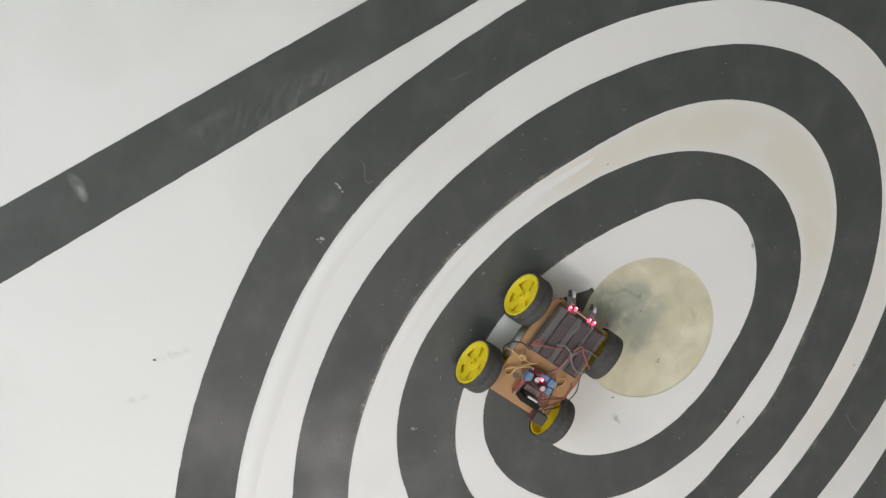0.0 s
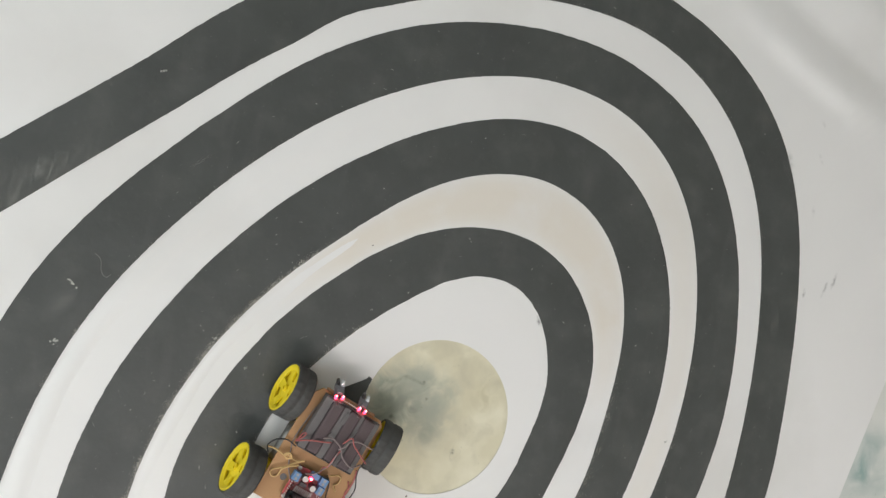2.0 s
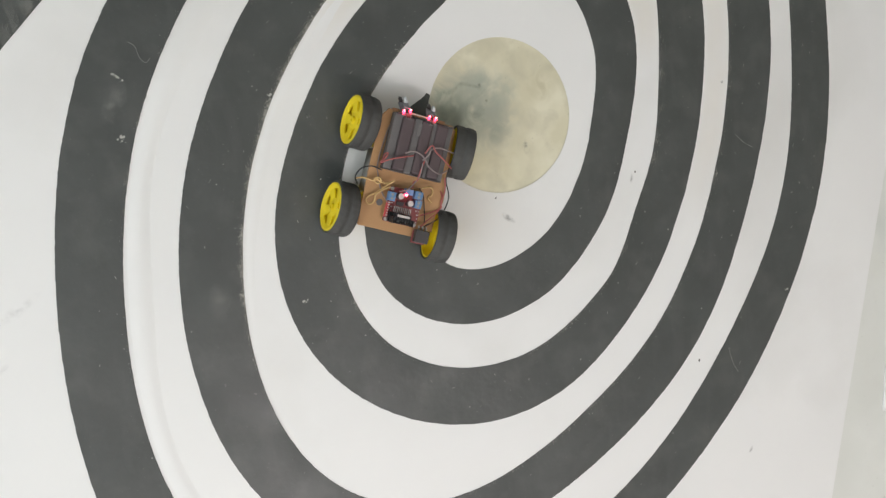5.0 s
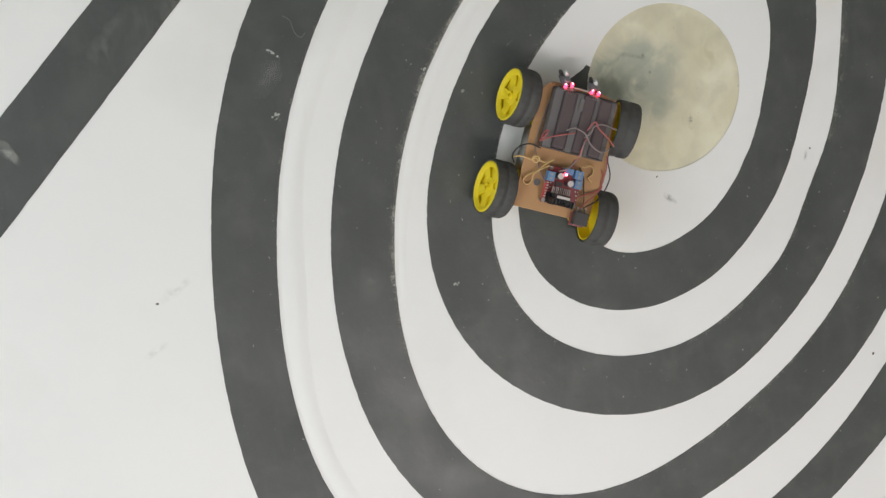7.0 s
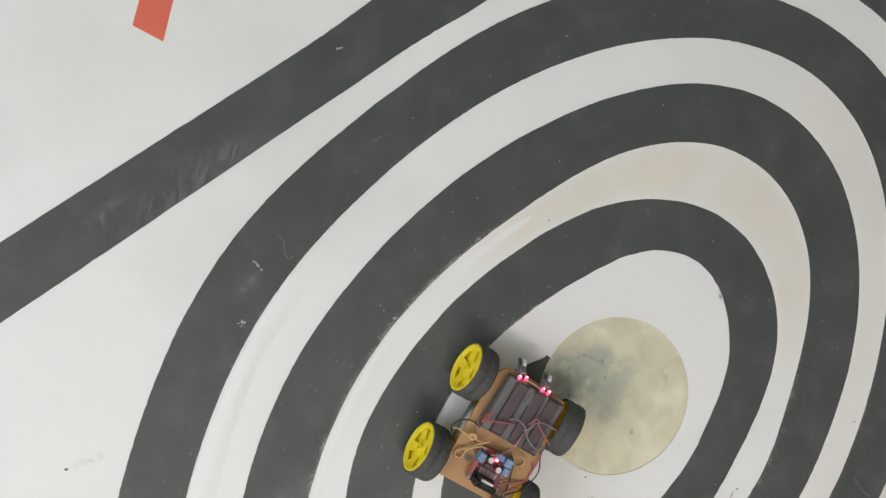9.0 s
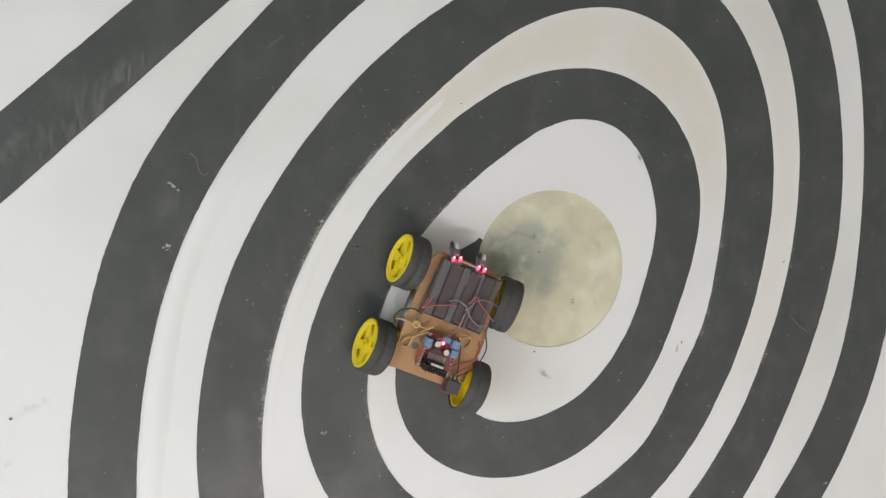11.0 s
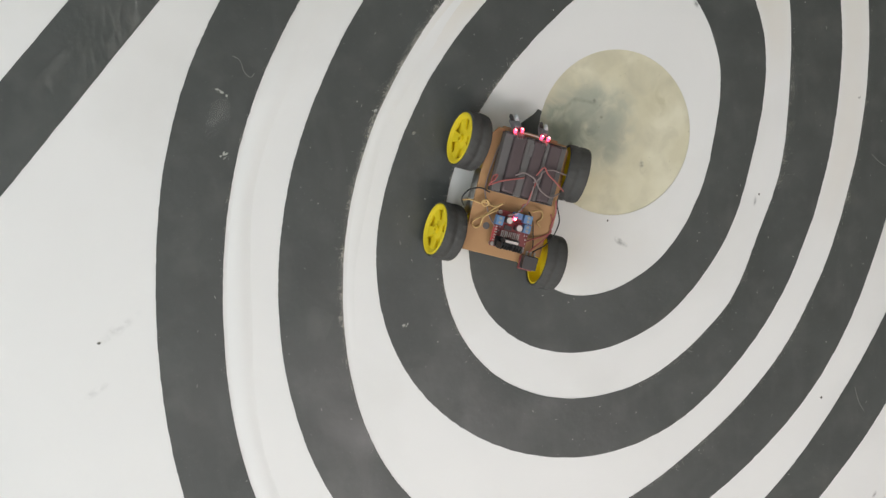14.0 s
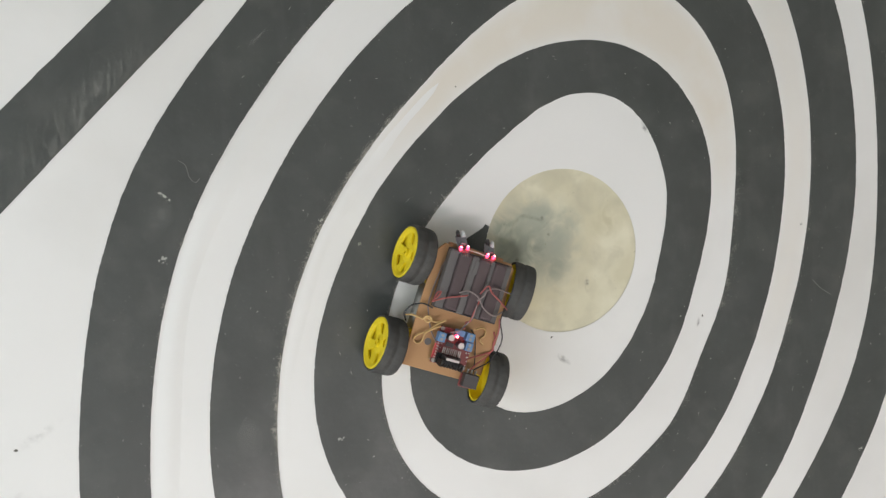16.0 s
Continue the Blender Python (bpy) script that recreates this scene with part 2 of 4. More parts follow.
def marble():
    """Cream polished marble with cloudy grey-green patches and thin dark veins."""
    m = bpy.data.materials.new("cream_marble")
    m.use_nodes = True
    n, l = m.node_tree.nodes, m.node_tree.links
    b = n["Principled BSDF"]
    b.inputs["Roughness"].default_value = 0.3
    co = n.new("ShaderNodeTexCoord").outputs["Object"]

    def fac(scale, detail, low, high, distort=0.0, shift=(0, 0, 0)):
        mp = n.new("ShaderNodeMapping")
        mp.inputs["Location"].default_value = shift
        l.new(co, mp.inputs["Vector"])
        k = n.new("ShaderNodeTexNoise")
        k.inputs["Scale"].default_value, k.inputs["Detail"].default_value, k.inputs["Distortion"].default_value = scale, detail, distort
        l.new(mp.outputs["Vector"], k.inputs["Vector"])
        r = n.new("ShaderNodeMapRange")
        r.inputs["From Min"].default_value, r.inputs["From Max"].default_value = low, high
        l.new(k.outputs["Fac"], r.inputs["Value"])
        return r.outputs["Result"]

    def over(f, a, colour):
        k = n.new("ShaderNodeMix")
        k.data_type = "RGBA"
        l.new(f, k.inputs["Factor"])
        if isinstance(a, tuple):
            k.inputs["A"].default_value = (*a, 1)
        else:
            l.new(a, k.inputs["A"])
        k.inputs["B"].default_value = (*colour, 1)
        return k.outputs["Result"]

    def blob(x, y, reach, lo, hi, f):
        """A cloudy patch round one place of the slab."""
        d = n.new("ShaderNodeVectorMath")
        d.operation = "DISTANCE"
        l.new(co, d.inputs[0])
        d.inputs[1].default_value = (x, y, 0)
        r = n.new("ShaderNodeMapRange")
        r.inputs["From Min"].default_value, r.inputs["From Max"].default_value = reach, reach * 0.25
        l.new(d.outputs["Value"], r.inputs["Value"])
        p = n.new("ShaderNodeMath")
        p.operation = "MULTIPLY"
        l.new(r.outputs["Result"], p.inputs[0])
        l.new(f, p.inputs[1])
        return p.outputs["Value"]

    c = over(fac(9, 6, 0.35, 0.7), (0.64, 0.65, 0.61), (0.69, 0.7, 0.665))
    c = over(fac(2.3, 5, 0.58, 0.78, 0.6), c, (0.36, 0.41, 0.37))
    c = over(blob(0.1, -0.04, 0.55, 0, 1, fac(3, 2, 0.0, 0.1)), c, (0.615, 0.58, 0.425))
    c = over(blob(0.1, -0.04, 0.55, 0, 1, fac(17, 4, 0.42, 0.66)), c, (0.7, 0.67, 0.52))
    c = over(blob(0.1, -0.04, 0.55, 0, 1, fac(24, 5, 0.48, 0.72, 0.4, (2.2, 0, 0))), c, (0.53, 0.5, 0.37))
    for x, y, reach, colour in (
        (0.062, -0.030, 0.074, (0.43, 0.46, 0.395)), (0.05, -0.02, 0.06, (0.38, 0.415, 0.36)), (0.022, -0.008, 0.030, (0.3, 0.34, 0.29)), (0.018, -0.042, 0.028, (0.31, 0.345, 0.3)),
        (0.074, -0.012, 0.042, (0.3, 0.34, 0.3)), (0.052, -0.034, 0.036, (0.22, 0.255, 0.22)), (0.088, -0.026, 0.042, (0.37, 0.4, 0.35)), (0.036, -0.026, 0.03, (0.28, 0.315, 0.27)), (0.108, -0.004, 0.024, (0.42, 0.45, 0.38)),
        (0.086, -0.057, 0.030, (0.37, 0.4, 0.345)), (0.026, -0.084, 0.026, (0.4, 0.41, 0.34)), (0.062, 0.004, 0.030, (0.38, 0.41, 0.355)),
        (0.160, -0.006, 0.028, (0.52, 0.5, 0.37)),
    ):
        c = over(blob(x, y, reach, 0, 1, fac(34, 6, 0.34, 0.62, 1.4, (x * 40, y * 40, 0))), c, (colour[0] * 1.03, colour[1], colour[2] * 0.94))
    for x, y, reach in ((0.072, 0.004, 0.0035), (0.080, -0.017, 0.003), (0.036, -0.045, 0.004), (0.016, -0.065, 0.003), (0.057, -0.075, 0.0018), (0.130, -0.082, 0.0045), (0.152, 0.049, 0.0018), (0.012, -0.052, 0.004)):
        c = over(blob(x, y, reach, 0, 1, fac(190, 3, 0.3, 0.55)), c, (0.17, 0.175, 0.14))
    c = over(blob(0.834, -0.029, 0.08, 0, 1, fac(22, 6, 0.3, 0.65, 0.5)), c, (0.27, 0.38, 0.36))
    c = over(blob(0.870, -0.177, 0.11, 0, 1, fac(26, 6, 0.42, 0.7, 0.5)), c, (0.36, 0.42, 0.39))
    c = over(fac(260, 2, 0.73, 0.8), c, (0.25, 0.24, 0.17))

    def swirl(x, y, radius, width, seed):
        """A thin dark vein that curls round one place and breaks up."""
        w = n.new("ShaderNodeTexNoise")
        w.inputs["Scale"].default_value, w.inputs["Detail"].default_value = 40, 4
        l.new(co, w.inputs["Vector"])
        sub = n.new("ShaderNodeVectorMath")
        sub.operation = "MULTIPLY_ADD"
        l.new(w.outputs["Color"], sub.inputs[0])
        sub.inputs[1].default_value = (0.022, 0.022, 0.0)
        l.new(co, sub.inputs[2])
        d = n.new("ShaderNodeVectorMath")
        d.operation = "DISTANCE"
        l.new(sub.outputs["Vector"], d.inputs[0])
        d.inputs[1].default_value = (x + 0.011, y + 0.011, 0)
        off = n.new("ShaderNodeMath")
        off.operation = "SUBTRACT"
        l.new(d.outputs["Value"], off.inputs[0])
        off.inputs[1].default_value = radius
        ab = n.new("ShaderNodeMath")
        ab.operation = "ABSOLUTE"
        l.new(off.outputs["Value"], ab.inputs[0])
        r = n.new("ShaderNodeMapRange")
        r.inputs["From Min"].default_value, r.inputs["From Max"].default_value, r.inputs["To Max"].default_value = width, 0.0, 0.6
        l.new(ab.outputs["Value"], r.inputs["Value"])
        p = n.new("ShaderNodeMath")
        p.operation = "MULTIPLY"
        l.new(r.outputs["Result"], p.inputs[0])
        l.new(fac(45, 3, 0.45, 0.65, 0, (seed, 0, 0)), p.inputs[1])
        return p.outputs["Value"]

    c = over(blob(0.05, 0.008, 0.036, 0, 1, swirl(0.056, -0.017, 0.025, 0.0042, 1.3)), c, (0.1, 0.115, 0.095))
    c = over(blob(0.02, -0.03, 0.045, 0, 1, swirl(0.060, -0.024, 0.044, 0.006, 4.1)), c, (0.2, 0.23, 0.195))
    c = over(swirl(0.135, -0.085, 0.007, 0.0018, 0.4), c, (0.42, 0.38, 0.28))
    l.new(c, b.inputs["Base Color"])
    return m


MARBLE = marble()


# ---- mesh helpers ----
def mesh_from(name, bm, mat, smooth=False):
    bmesh.ops.recalc_face_normals(bm, faces=bm.faces)
    me = bpy.data.meshes.new(name)
    bm.to_mesh(me)
    bm.free()
    me.materials.append(mat)
    if smooth:
        for p in me.polygons:
            p.use_smooth = True
    return me


def part(name, bm, mat, parent=None, label="", m=None, smooth=False):
    ob = new(name, mesh_from(name, bm, mat, smooth))
    if parent:
        ob.parent = parent
    if m is not None:
        ob.matrix_basis = m
    return tagged(ob, label)


def box(x0, x1, y0, y1, z0, z1, bevel=0.0, bm=None):
    bm = bm or bmesh.new()
    made = bmesh.ops.create_cube(bm, size=1.0, matrix=Matrix.LocRotScale(((x0 + x1) / 2, (y0 + y1) / 2, (z0 + z1) / 2), None, (x1 - x0, y1 - y0, z1 - z0)))
    if bevel:
        edges = list({e for v in made["verts"] for e in v.link_edges})
        bmesh.ops.bevel(bm, geom=edges, offset=bevel, segments=2, affect="EDGES", profile=0.5)
    return bm


def prism(points, z0, z1, bm=None, bevel=0.0):
    """A flat plate with the given outline."""
    bm = bm or bmesh.new()
    low = [bm.verts.new((x, y, z0)) for x, y in points]
    high = [bm.verts.new((x, y, z1)) for x, y in points]
    k = len(points)
    top = bm.faces.new(high)
    bm.faces.new(low[::-1])
    for i in range(k):
        bm.faces.new((low[i], low[(i + 1) % k], high[(i + 1) % k], high[i]))
    if bevel:
        bmesh.ops.bevel(bm, geom=list(top.edges), offset=bevel, segments=1, affect="EDGES")
    return bm


def lathe(profile, segs, bm=None, closed=True, wave=None):
    """Turns (radius, y) round the y axis; wave(i, j) scales the radius of profile point j at step i."""
    bm = bm or bmesh.new()
    rings = []
    for i in range(segs):
        a = 2 * math.pi * i / segs
        rings.append([bm.verts.new((r * (wave(i, j) if wave else 1) * math.cos(a), y, r * (wave(i, j) if wave else 1) * math.sin(a))) for j, (r, y) in enumerate(profile)])
    k = len(profile)
    for i in range(segs):
        p, q = rings[i], rings[(i + 1) % segs]
        for j in range(k if closed else k - 1):
            bm.faces.new((p[j], q[j], q[(j + 1) % k], p[(j + 1) % k]))
    return bm


def cylinder(x, y, z0, z1, r, segs=20, bevel=0.0, bm=None):
    bm = bm or bmesh.new()
    made = bmesh.ops.create_cone(bm, cap_ends=True, segments=segs, radius1=r, radius2=r, depth=z1 - z0, matrix=Matrix.Translation((x, y, (z0 + z1) / 2)))
    if bevel:
        rim = [e for e in {e for v in made["verts"] for e in v.link_edges} if len(e.link_faces) == 2 and any(len(f.verts) > 4 for f in e.link_faces)]
        bmesh.ops.bevel(bm, geom=rim, offset=bevel, segments=2, affect="EDGES", profile=0.5)
    return bm


def smooth_line(points, steps=8):
    """A Catmull-Rom line through the points."""
    p = [Vector(q) for q in points]
    p = [2 * p[0] - p[1]] + p + [2 * p[-1] - p[-2]]
    out = []
    for i in range(1, len(p) - 2):
        for s in range(steps):
            u = s / steps
            a, b, c, d = p[i - 1 : i + 3]
            out.append(0.5 * (2 * b + (c - a) * u + (2 * a - 5 * b + 4 * c - d) * u * u + (3 * b - a - 3 * c + d) * u**3))
    return out + [p[-2]]


def tube(points, r, sides=7, steps=8):
    line = smooth_line(points, steps)
    bm = bmesh.new()
    rings, up = [], Vector((0, 0, 1))
    for i, q in enumerate(line):
        d = (line[min(i + 1, len(line) - 1)] - line[max(i - 1, 0)]).normalized()
        s = d.cross(up if abs(d.z) < 0.95 else Vector((1, 0, 0))).normalized()
        t = s.cross(d)
        rings.append([bm.verts.new(q + r * (math.cos(2 * math.pi * k / sides) * s + math.sin(2 * math.pi * k / sides) * t)) for k in range(sides)])
    for a, b in zip(rings, rings[1:]):
        for k in range(sides):
            bm.faces.new((a[k], a[(k + 1) % sides], b[(k + 1) % sides], b[k]))
    bm.faces.new(rings[0])
    bm.faces.new(rings[-1][::-1])
    return bm


# ---- room ----
FLOOR_Z = -0.0010
tagged(part("floor", box(WEST - 0.2, EAST + 0.2, SOUTH - 0.2, NORTH + 0.2, FLOOR_Z - 0.1, FLOOR_Z), MARBLE), "polished cream marble floor with grey-green veins", "floor", kind="structure")
# unseen ceiling and walls, added to close the room and bounce light
tagged(part("ceiling", box(WEST - 0.2, EAST + 0.2, SOUTH - 0.2, NORTH + 0.2, HIGH, HIGH + 0.12), CEILING_PAINT), "plain white painted ceiling, out of view", "ceiling", kind="structure")
for side, x0, x1, y0, y1 in (("north", WEST, EAST, NORTH, NORTH + 0.15), ("south", WEST, EAST, SOUTH - 0.15, SOUTH), ("east", EAST, EAST + 0.15, SOUTH - 0.15, NORTH + 0.15)):
    tagged(part("wall_" + side, box(x0, x1, y0, y1, FLOOR_Z, HIGH), WALL_PAINT), "plain off-white painted wall, out of view", "wall", kind="structure")
# window is unseen, added here to let light in from the west
west = bmesh.new()
for y0, y1, z0, z1 in ((SOUTH - 0.15, -1.75, FLOOR_Z, HIGH), (0.55, NORTH + 0.15, FLOOR_Z, HIGH), (-1.75, 0.55, FLOOR_Z, 0.85), (-1.75, 0.55, 2.25, HIGH)):
    box(WEST - 0.15, WEST, y0, y1, z0, z1, bm=west)
tagged(part("wall_west", west, WALL_PAINT), "unseen off-white painted wall with an assumed window opening", "wall", kind="structure")
frame_bm = bmesh.new()
for y0, y1, z0, z1 in ((-1.75, -1.7, 0.85, 2.25), (0.5, 0.55, 0.85, 2.25), (-1.7, 0.5, 0.85, 0.9), (-1.7, 0.5, 2.2, 2.25), (-0.625, -0.575, 0.9, 2.2)):
    box(WEST - 0.1, WEST - 0.05, y0, y1, z0, z1, bm=frame_bm)
tagged(part("window_1", frame_bm, WOOD), "unseen brown wooden window frame, assumed source of daylight", "window", kind="structure")
# tube is out of view; its place follows from gloss on the black paint
lamp_root = tagged(new("ceiling_light"), "white tube light fixed under the ceiling", "lamp")
part("housing", box(LAMP_X - 0.62, LAMP_X + 0.62, LAMP_Y - 0.03, LAMP_Y + 0.03, HIGH - 0.045, HIGH, 0.004), METAL_WHITE, lamp_root)
part("tube", tube([(LAMP_X - 0.59, LAMP_Y, HIGH - 0.07), (LAMP_X, LAMP_Y, HIGH - 0.07), (LAMP_X + 0.59, LAMP_Y, HIGH - 0.07)], 0.013, 10), TUBE, lamp_root, "lit white glass tube")
for x in (LAMP_X - 0.6, LAMP_X + 0.6):
    part("end_cap", box(x - 0.012, x + 0.012, LAMP_Y - 0.015, LAMP_Y + 0.015, HIGH - 0.09, HIGH - 0.04, 0.003), METAL_WHITE, lamp_root)

# ---- banner with the painted track ----
HOLE, HOLE_R = Vector((0.0977, -0.0391)), 0.1031
TILT = radians(-15)
U, V = Vector((math.cos(TILT), math.sin(TILT))), Vector((-math.sin(TILT), math.cos(TILT)))
U0, U1, V0, V1 = -1.32, 0.788, -0.95, 1.10
CENTRE = Vector((0.0905, -0.0533))


def lift(x, y):
    """The sheet lies flat but for a long soft wave across its north-east corner."""
    d = (x - 0.59) * 0.38 + (y - 0.665) * 0.92
    along = min(1.0, max(0.0, (x - 0.40) / 0.16)) * min(1.0, max(0.0, (0.92 - x) / 0.1))
    ease = lambda u: (lambda k: k * k * (3 - 2 * k))(min(1.0, max(0.0, u)))  # noqa: E731
    if d < -0.038:
        wave = 0.0085 * ease((d + 0.128) / 0.035) * (1 - ease((d + 0.098) / 0.075))
    else:
        wave = 0.013 * ease((d + 0.046) / 0.1) * (1 - ease((d - 0.06) / 0.12)) - 0.0002
    return max(0.0, wave * along)


def sheet():
    bm = bmesh.new()
    rays, steps = 300, 120
    h = Vector((HOLE.dot(U), HOLE.dot(V)))
    rings = []
    for i in range(rays):
        a = 2 * math.pi * i / rays
        du, dv = math.cos(a), math.sin(a)
        far = min(((U1 if du > 0 else U0) - h.x) / du if abs(du) > 1e-9 else 1e9, ((V1 if dv > 0 else V0) - h.y) / dv if abs(dv) > 1e-9 else 1e9)
        col = []
        for s in range(steps + 1):
            r = HOLE_R + (far - HOLE_R) * s / steps
            p = U * (h.x + r * du) + V * (h.y + r * dv)
            col.append((p.x, p.y))
        rings.append(([bm.verts.new((x, y, lift(x, y))) for x, y in col], [bm.verts.new((x, y, FLOOR_Z + 0.0003)) for x, y in (col[0], col[-1])], [bm.verts.new((x, y, lift(x, y))) for x, y in (col[0], col[-1])]))
    for i in range(rays):
        (p, pl, pt), (q, ql, qt) = rings[i], rings[(i + 1) % rays]
        for s in range(steps):
            bm.faces.new((p[s], p[s + 1], q[s + 1], q[s]))
        bm.faces.new((pt[0], qt[0], ql[0], pl[0]))
        bm.faces.new((qt[1], pt[1], pl[1], ql[1]))
        bm.faces.new((pl[0], ql[0], ql[1], pl[1]))
    return bm


banner = tagged(part("track_banner", sheet(), VINYL, smooth=True), "white vinyl floor banner with black painted spiral and round cut-out", "banner")

# radius in mm of each edge of the spiral: growth of order 0 to 3 for each of seven harmonics
INNER = [
    342.0, 276.2, 15.6, -18.0, -6.4, -29.4, -19.9, -17.6, -12.8, -2.4, -2.0, 2.6,
    -42.3, 57.6, -34.1, 37.4, 14.2, -19.6, 37.3, -11.7, -0.2, -1.4, 21.8, -1.4,
    6.4, 4.6, -48.1, -1.4, -3.6, -11.1, -12.3, -10.4, -5.0, 7.0, 26.7, 4.5,
    -0.6, 0.9, -5.9, 5.8, 3.5, -2.7, 5.7, -6.7, 2.3, -0.7, 6.3, 6.0,
    -3.3, -0.0, -7.4, -17.6, 0.1, -1.1, 2.4, -1.7, -1.4, 2.8, -4.1, 5.2,
]
OUTER = [
    419.5, 274.9, 10.2, -5.7, -7.7, -28.7, -13.6, -23.5, -25.3, -19.5, -7.0, 10.0,
    -41.3, 60.0, -30.7, 30.6, 14.0, -12.2, 20.9, -2.3, -0.8, -1.0, 19.5, -2.9,
    13.0, 4.8, -31.7, 8.9, -3.9, -8.5, -8.2, -6.9, -2.6, 4.9, 11.3, -13.0,
    0.6, 0.3, -9.3, 9.6, -8.4, 0.4, 17.9, -11.7, 1.5, 0.3, 9.0, 1.1,
    -0.5, -4.0, -15.5, -2.7, -0.1, -0.2, 1.7, 0.3, 2.4, 2.0, -1.4, -2.8,
]

# places where the hand-drawn edge swells: degrees, spread, millimetres
BULGE = {"inner": ((1100, 14, 2.5), (1465, 18, -1.2), (667, 10, 11.5), (1050, 7, 2.0), (402, 11, -4.5), (762, 14, -4.5), (1117, 12, -5.0), (1470, 10, -2.0)), "outer": ((745, 14, 2.0), (1465, 20, -3.5), (672, 12, 8.5), (643, 12, 4.0), (287, 9, 3.5), (407, 12, -3.5), (758, 14, -3.5), (1110, 14, -3.5), (1468, 8, -1.5))}


def edge_radius(coefs, deg):
    g, a, k, total = (deg - 840) / 720, radians(deg), 0, 0.0
    for h in range(8):
        for d in range(4):
            total += coefs[k] * g**d * math.cos(h * a)
            k += 1
            if h:
                total += coefs[k] * g**d * math.sin(h * a)
                k += 1
    for mid, reach, swell in BULGE["inner" if coefs is INNER else "outer"]:
        total += swell * math.exp(-(((deg - mid) / reach) ** 2) / 2)
    return total / 1000


def hole_radius(deg):
    """The cut-out's rim as seen from the spiral's centre."""
    d, o = Vector((math.cos(radians(deg)), math.sin(radians(deg)))), CENTRE - HOLE
    b = o.dot(d)
    return -b + math.sqrt(b * b - o.length_squared + HOLE_R**2) + 0.0004


TAIL_IN, TAIL_OUT = (0.5781, 0.9813), (0.6590, 0.9513)


def line_radius(rise, slope, deg):
    """How far the straight tail y = rise + slope x lies from the spiral's centre in one direction."""
    d = Vector((math.cos(radians(deg)), math.sin(radians(deg))))
    return (rise + slope * CENTRE.x - CENTRE.y) / (d.y - slope * d.x)


def stripe_edges(deg):
    i = hole_radius(deg) if deg < 190 else max(edge_radius(INNER, deg), hole_radius(deg))
    o = max(edge_radius(OUTER, deg), i + 0.0002)
    if deg > 1546:
        k = min(1.0, (deg - 1546) / 14)
        k = k * k * (3 - 2 * k)
        i, o = i + (line_radius(*TAIL_IN, deg) - i) * k, o + (line_radius(*TAIL_OUT, deg) - o) * k
        i -= 0.0052 * math.exp(-(((deg - 1559) / 4.5) ** 2) / 2)
        o += 0.0056 * math.exp(-(((deg - 1567) / 6) ** 2) / 2) - 0.0025 * math.exp(-(((deg - 1552) / 4) ** 2) / 2)
    far = o * 60
    wob = [0.0007 * noise.noise((deg * 0.12, k, 0)) + 0.0006 * noise.noise((deg * 0.016 * far, k, 2)) + 0.00045 * noise.noise((deg * 0.06 * far, k, 5)) for k in (3.1, 8.4)]
    d = Vector((math.cos(radians(deg)), math.sin(radians(deg))))
    return CENTRE + d * (i + wob[0]), CENTRE + d * (o + wob[1])


def stripe():
    bm = bmesh.new()
    pairs = [stripe_edges(149.5 + 0.5 * k) for k in range(int((1584 - 149.5) / 0.5) + 1)]
    for k in range(1, 115):
        x = pairs[-1][0].x, pairs[-1][1].x
        s = 0.006
        a, b = Vector((x[0] - s, 0)), Vector((x[1] - s, 0))
        a.y, b.y = TAIL_IN[0] + TAIL_IN[1] * a.x, TAIL_OUT[0] + TAIL_OUT[1] * b.x
        pairs.append((a, b))
    first = len(pairs) - 114
    for k, (a, b) in enumerate(pairs[first:]):
        a.y += min(1, k / 6) * (0.0007 * noise.noise((k * 0.35, 1.2, 0)) + 0.0005 * noise.noise((k * 0.9, 4.2, 0)))
        b.y += min(1, k / 6) * (0.0007 * noise.noise((k * 0.35, 6.2, 0)) + 0.0005 * noise.noise((k * 0.9, 9.2, 0)))
    before = None
    for a, b in pairs:
        row = [bm.verts.new((*a.lerp(b, q), 0.0006)) for q in (0, 0.33, 0.67, 1)]
        row = [bm.verts.new((*a, 0.0))] + row + [bm.verts.new((*b, 0.0))]
        if before:
            for k in range(5):
                bm.faces.new((before[k], before[k + 1], row[k + 1], row[k]))
        before = row
    return bm


part("spiral_stripe", stripe(), BLACK_PAINT, banner, "matt black hand-painted spiral stripe with worn edges")


def on_banner(points):
    a = radians(-17.5)
    return [(math.cos(a) * u - math.sin(a) * v, math.sin(a) * u + math.cos(a) * v) for u, v in points]


def letter_a():
    """A bold capital A: mid line, foot, height."""
    c, base, high, half, top, leg = -0.643, 0.123, 0.162, 0.0655, 0.0288, 0.0360
    slope = (half - top) / high
    bm = bmesh.new()
    at = lambda s, v, w: (c + s * (half - slope * v - w), base + v)  # noqa: E731
    for s in (-1, 1):
        prism(on_banner([at(s, 0, 0), at(s, high, 0), at(s, high, top), at(s, 0.130, 0.0330), at(s, 0, leg)]), 0.0, 0.0004, bm)
    prism(on_banner([at(-1, 0.036, 0.03), at(1, 0.036, 0.03), at(1, 0.066, 0.03), at(-1, 0.066, 0.03)]), 0.0, 0.0005, bm)
    return bm


part("letter", letter_a(), RED_PRINT, banner, "red printed bold capital A")
foot = prism(on_banner([(-0.81, 0.1245), (-0.719, 0.1245), (-0.7165, 0.1505), (-0.783, 0.1505), (-0.783, 0.286), (-0.81, 0.286)]), 0.0, 0.0004)
part("letter", foot, RED_PRINT, banner, "red printed bar of a letter")


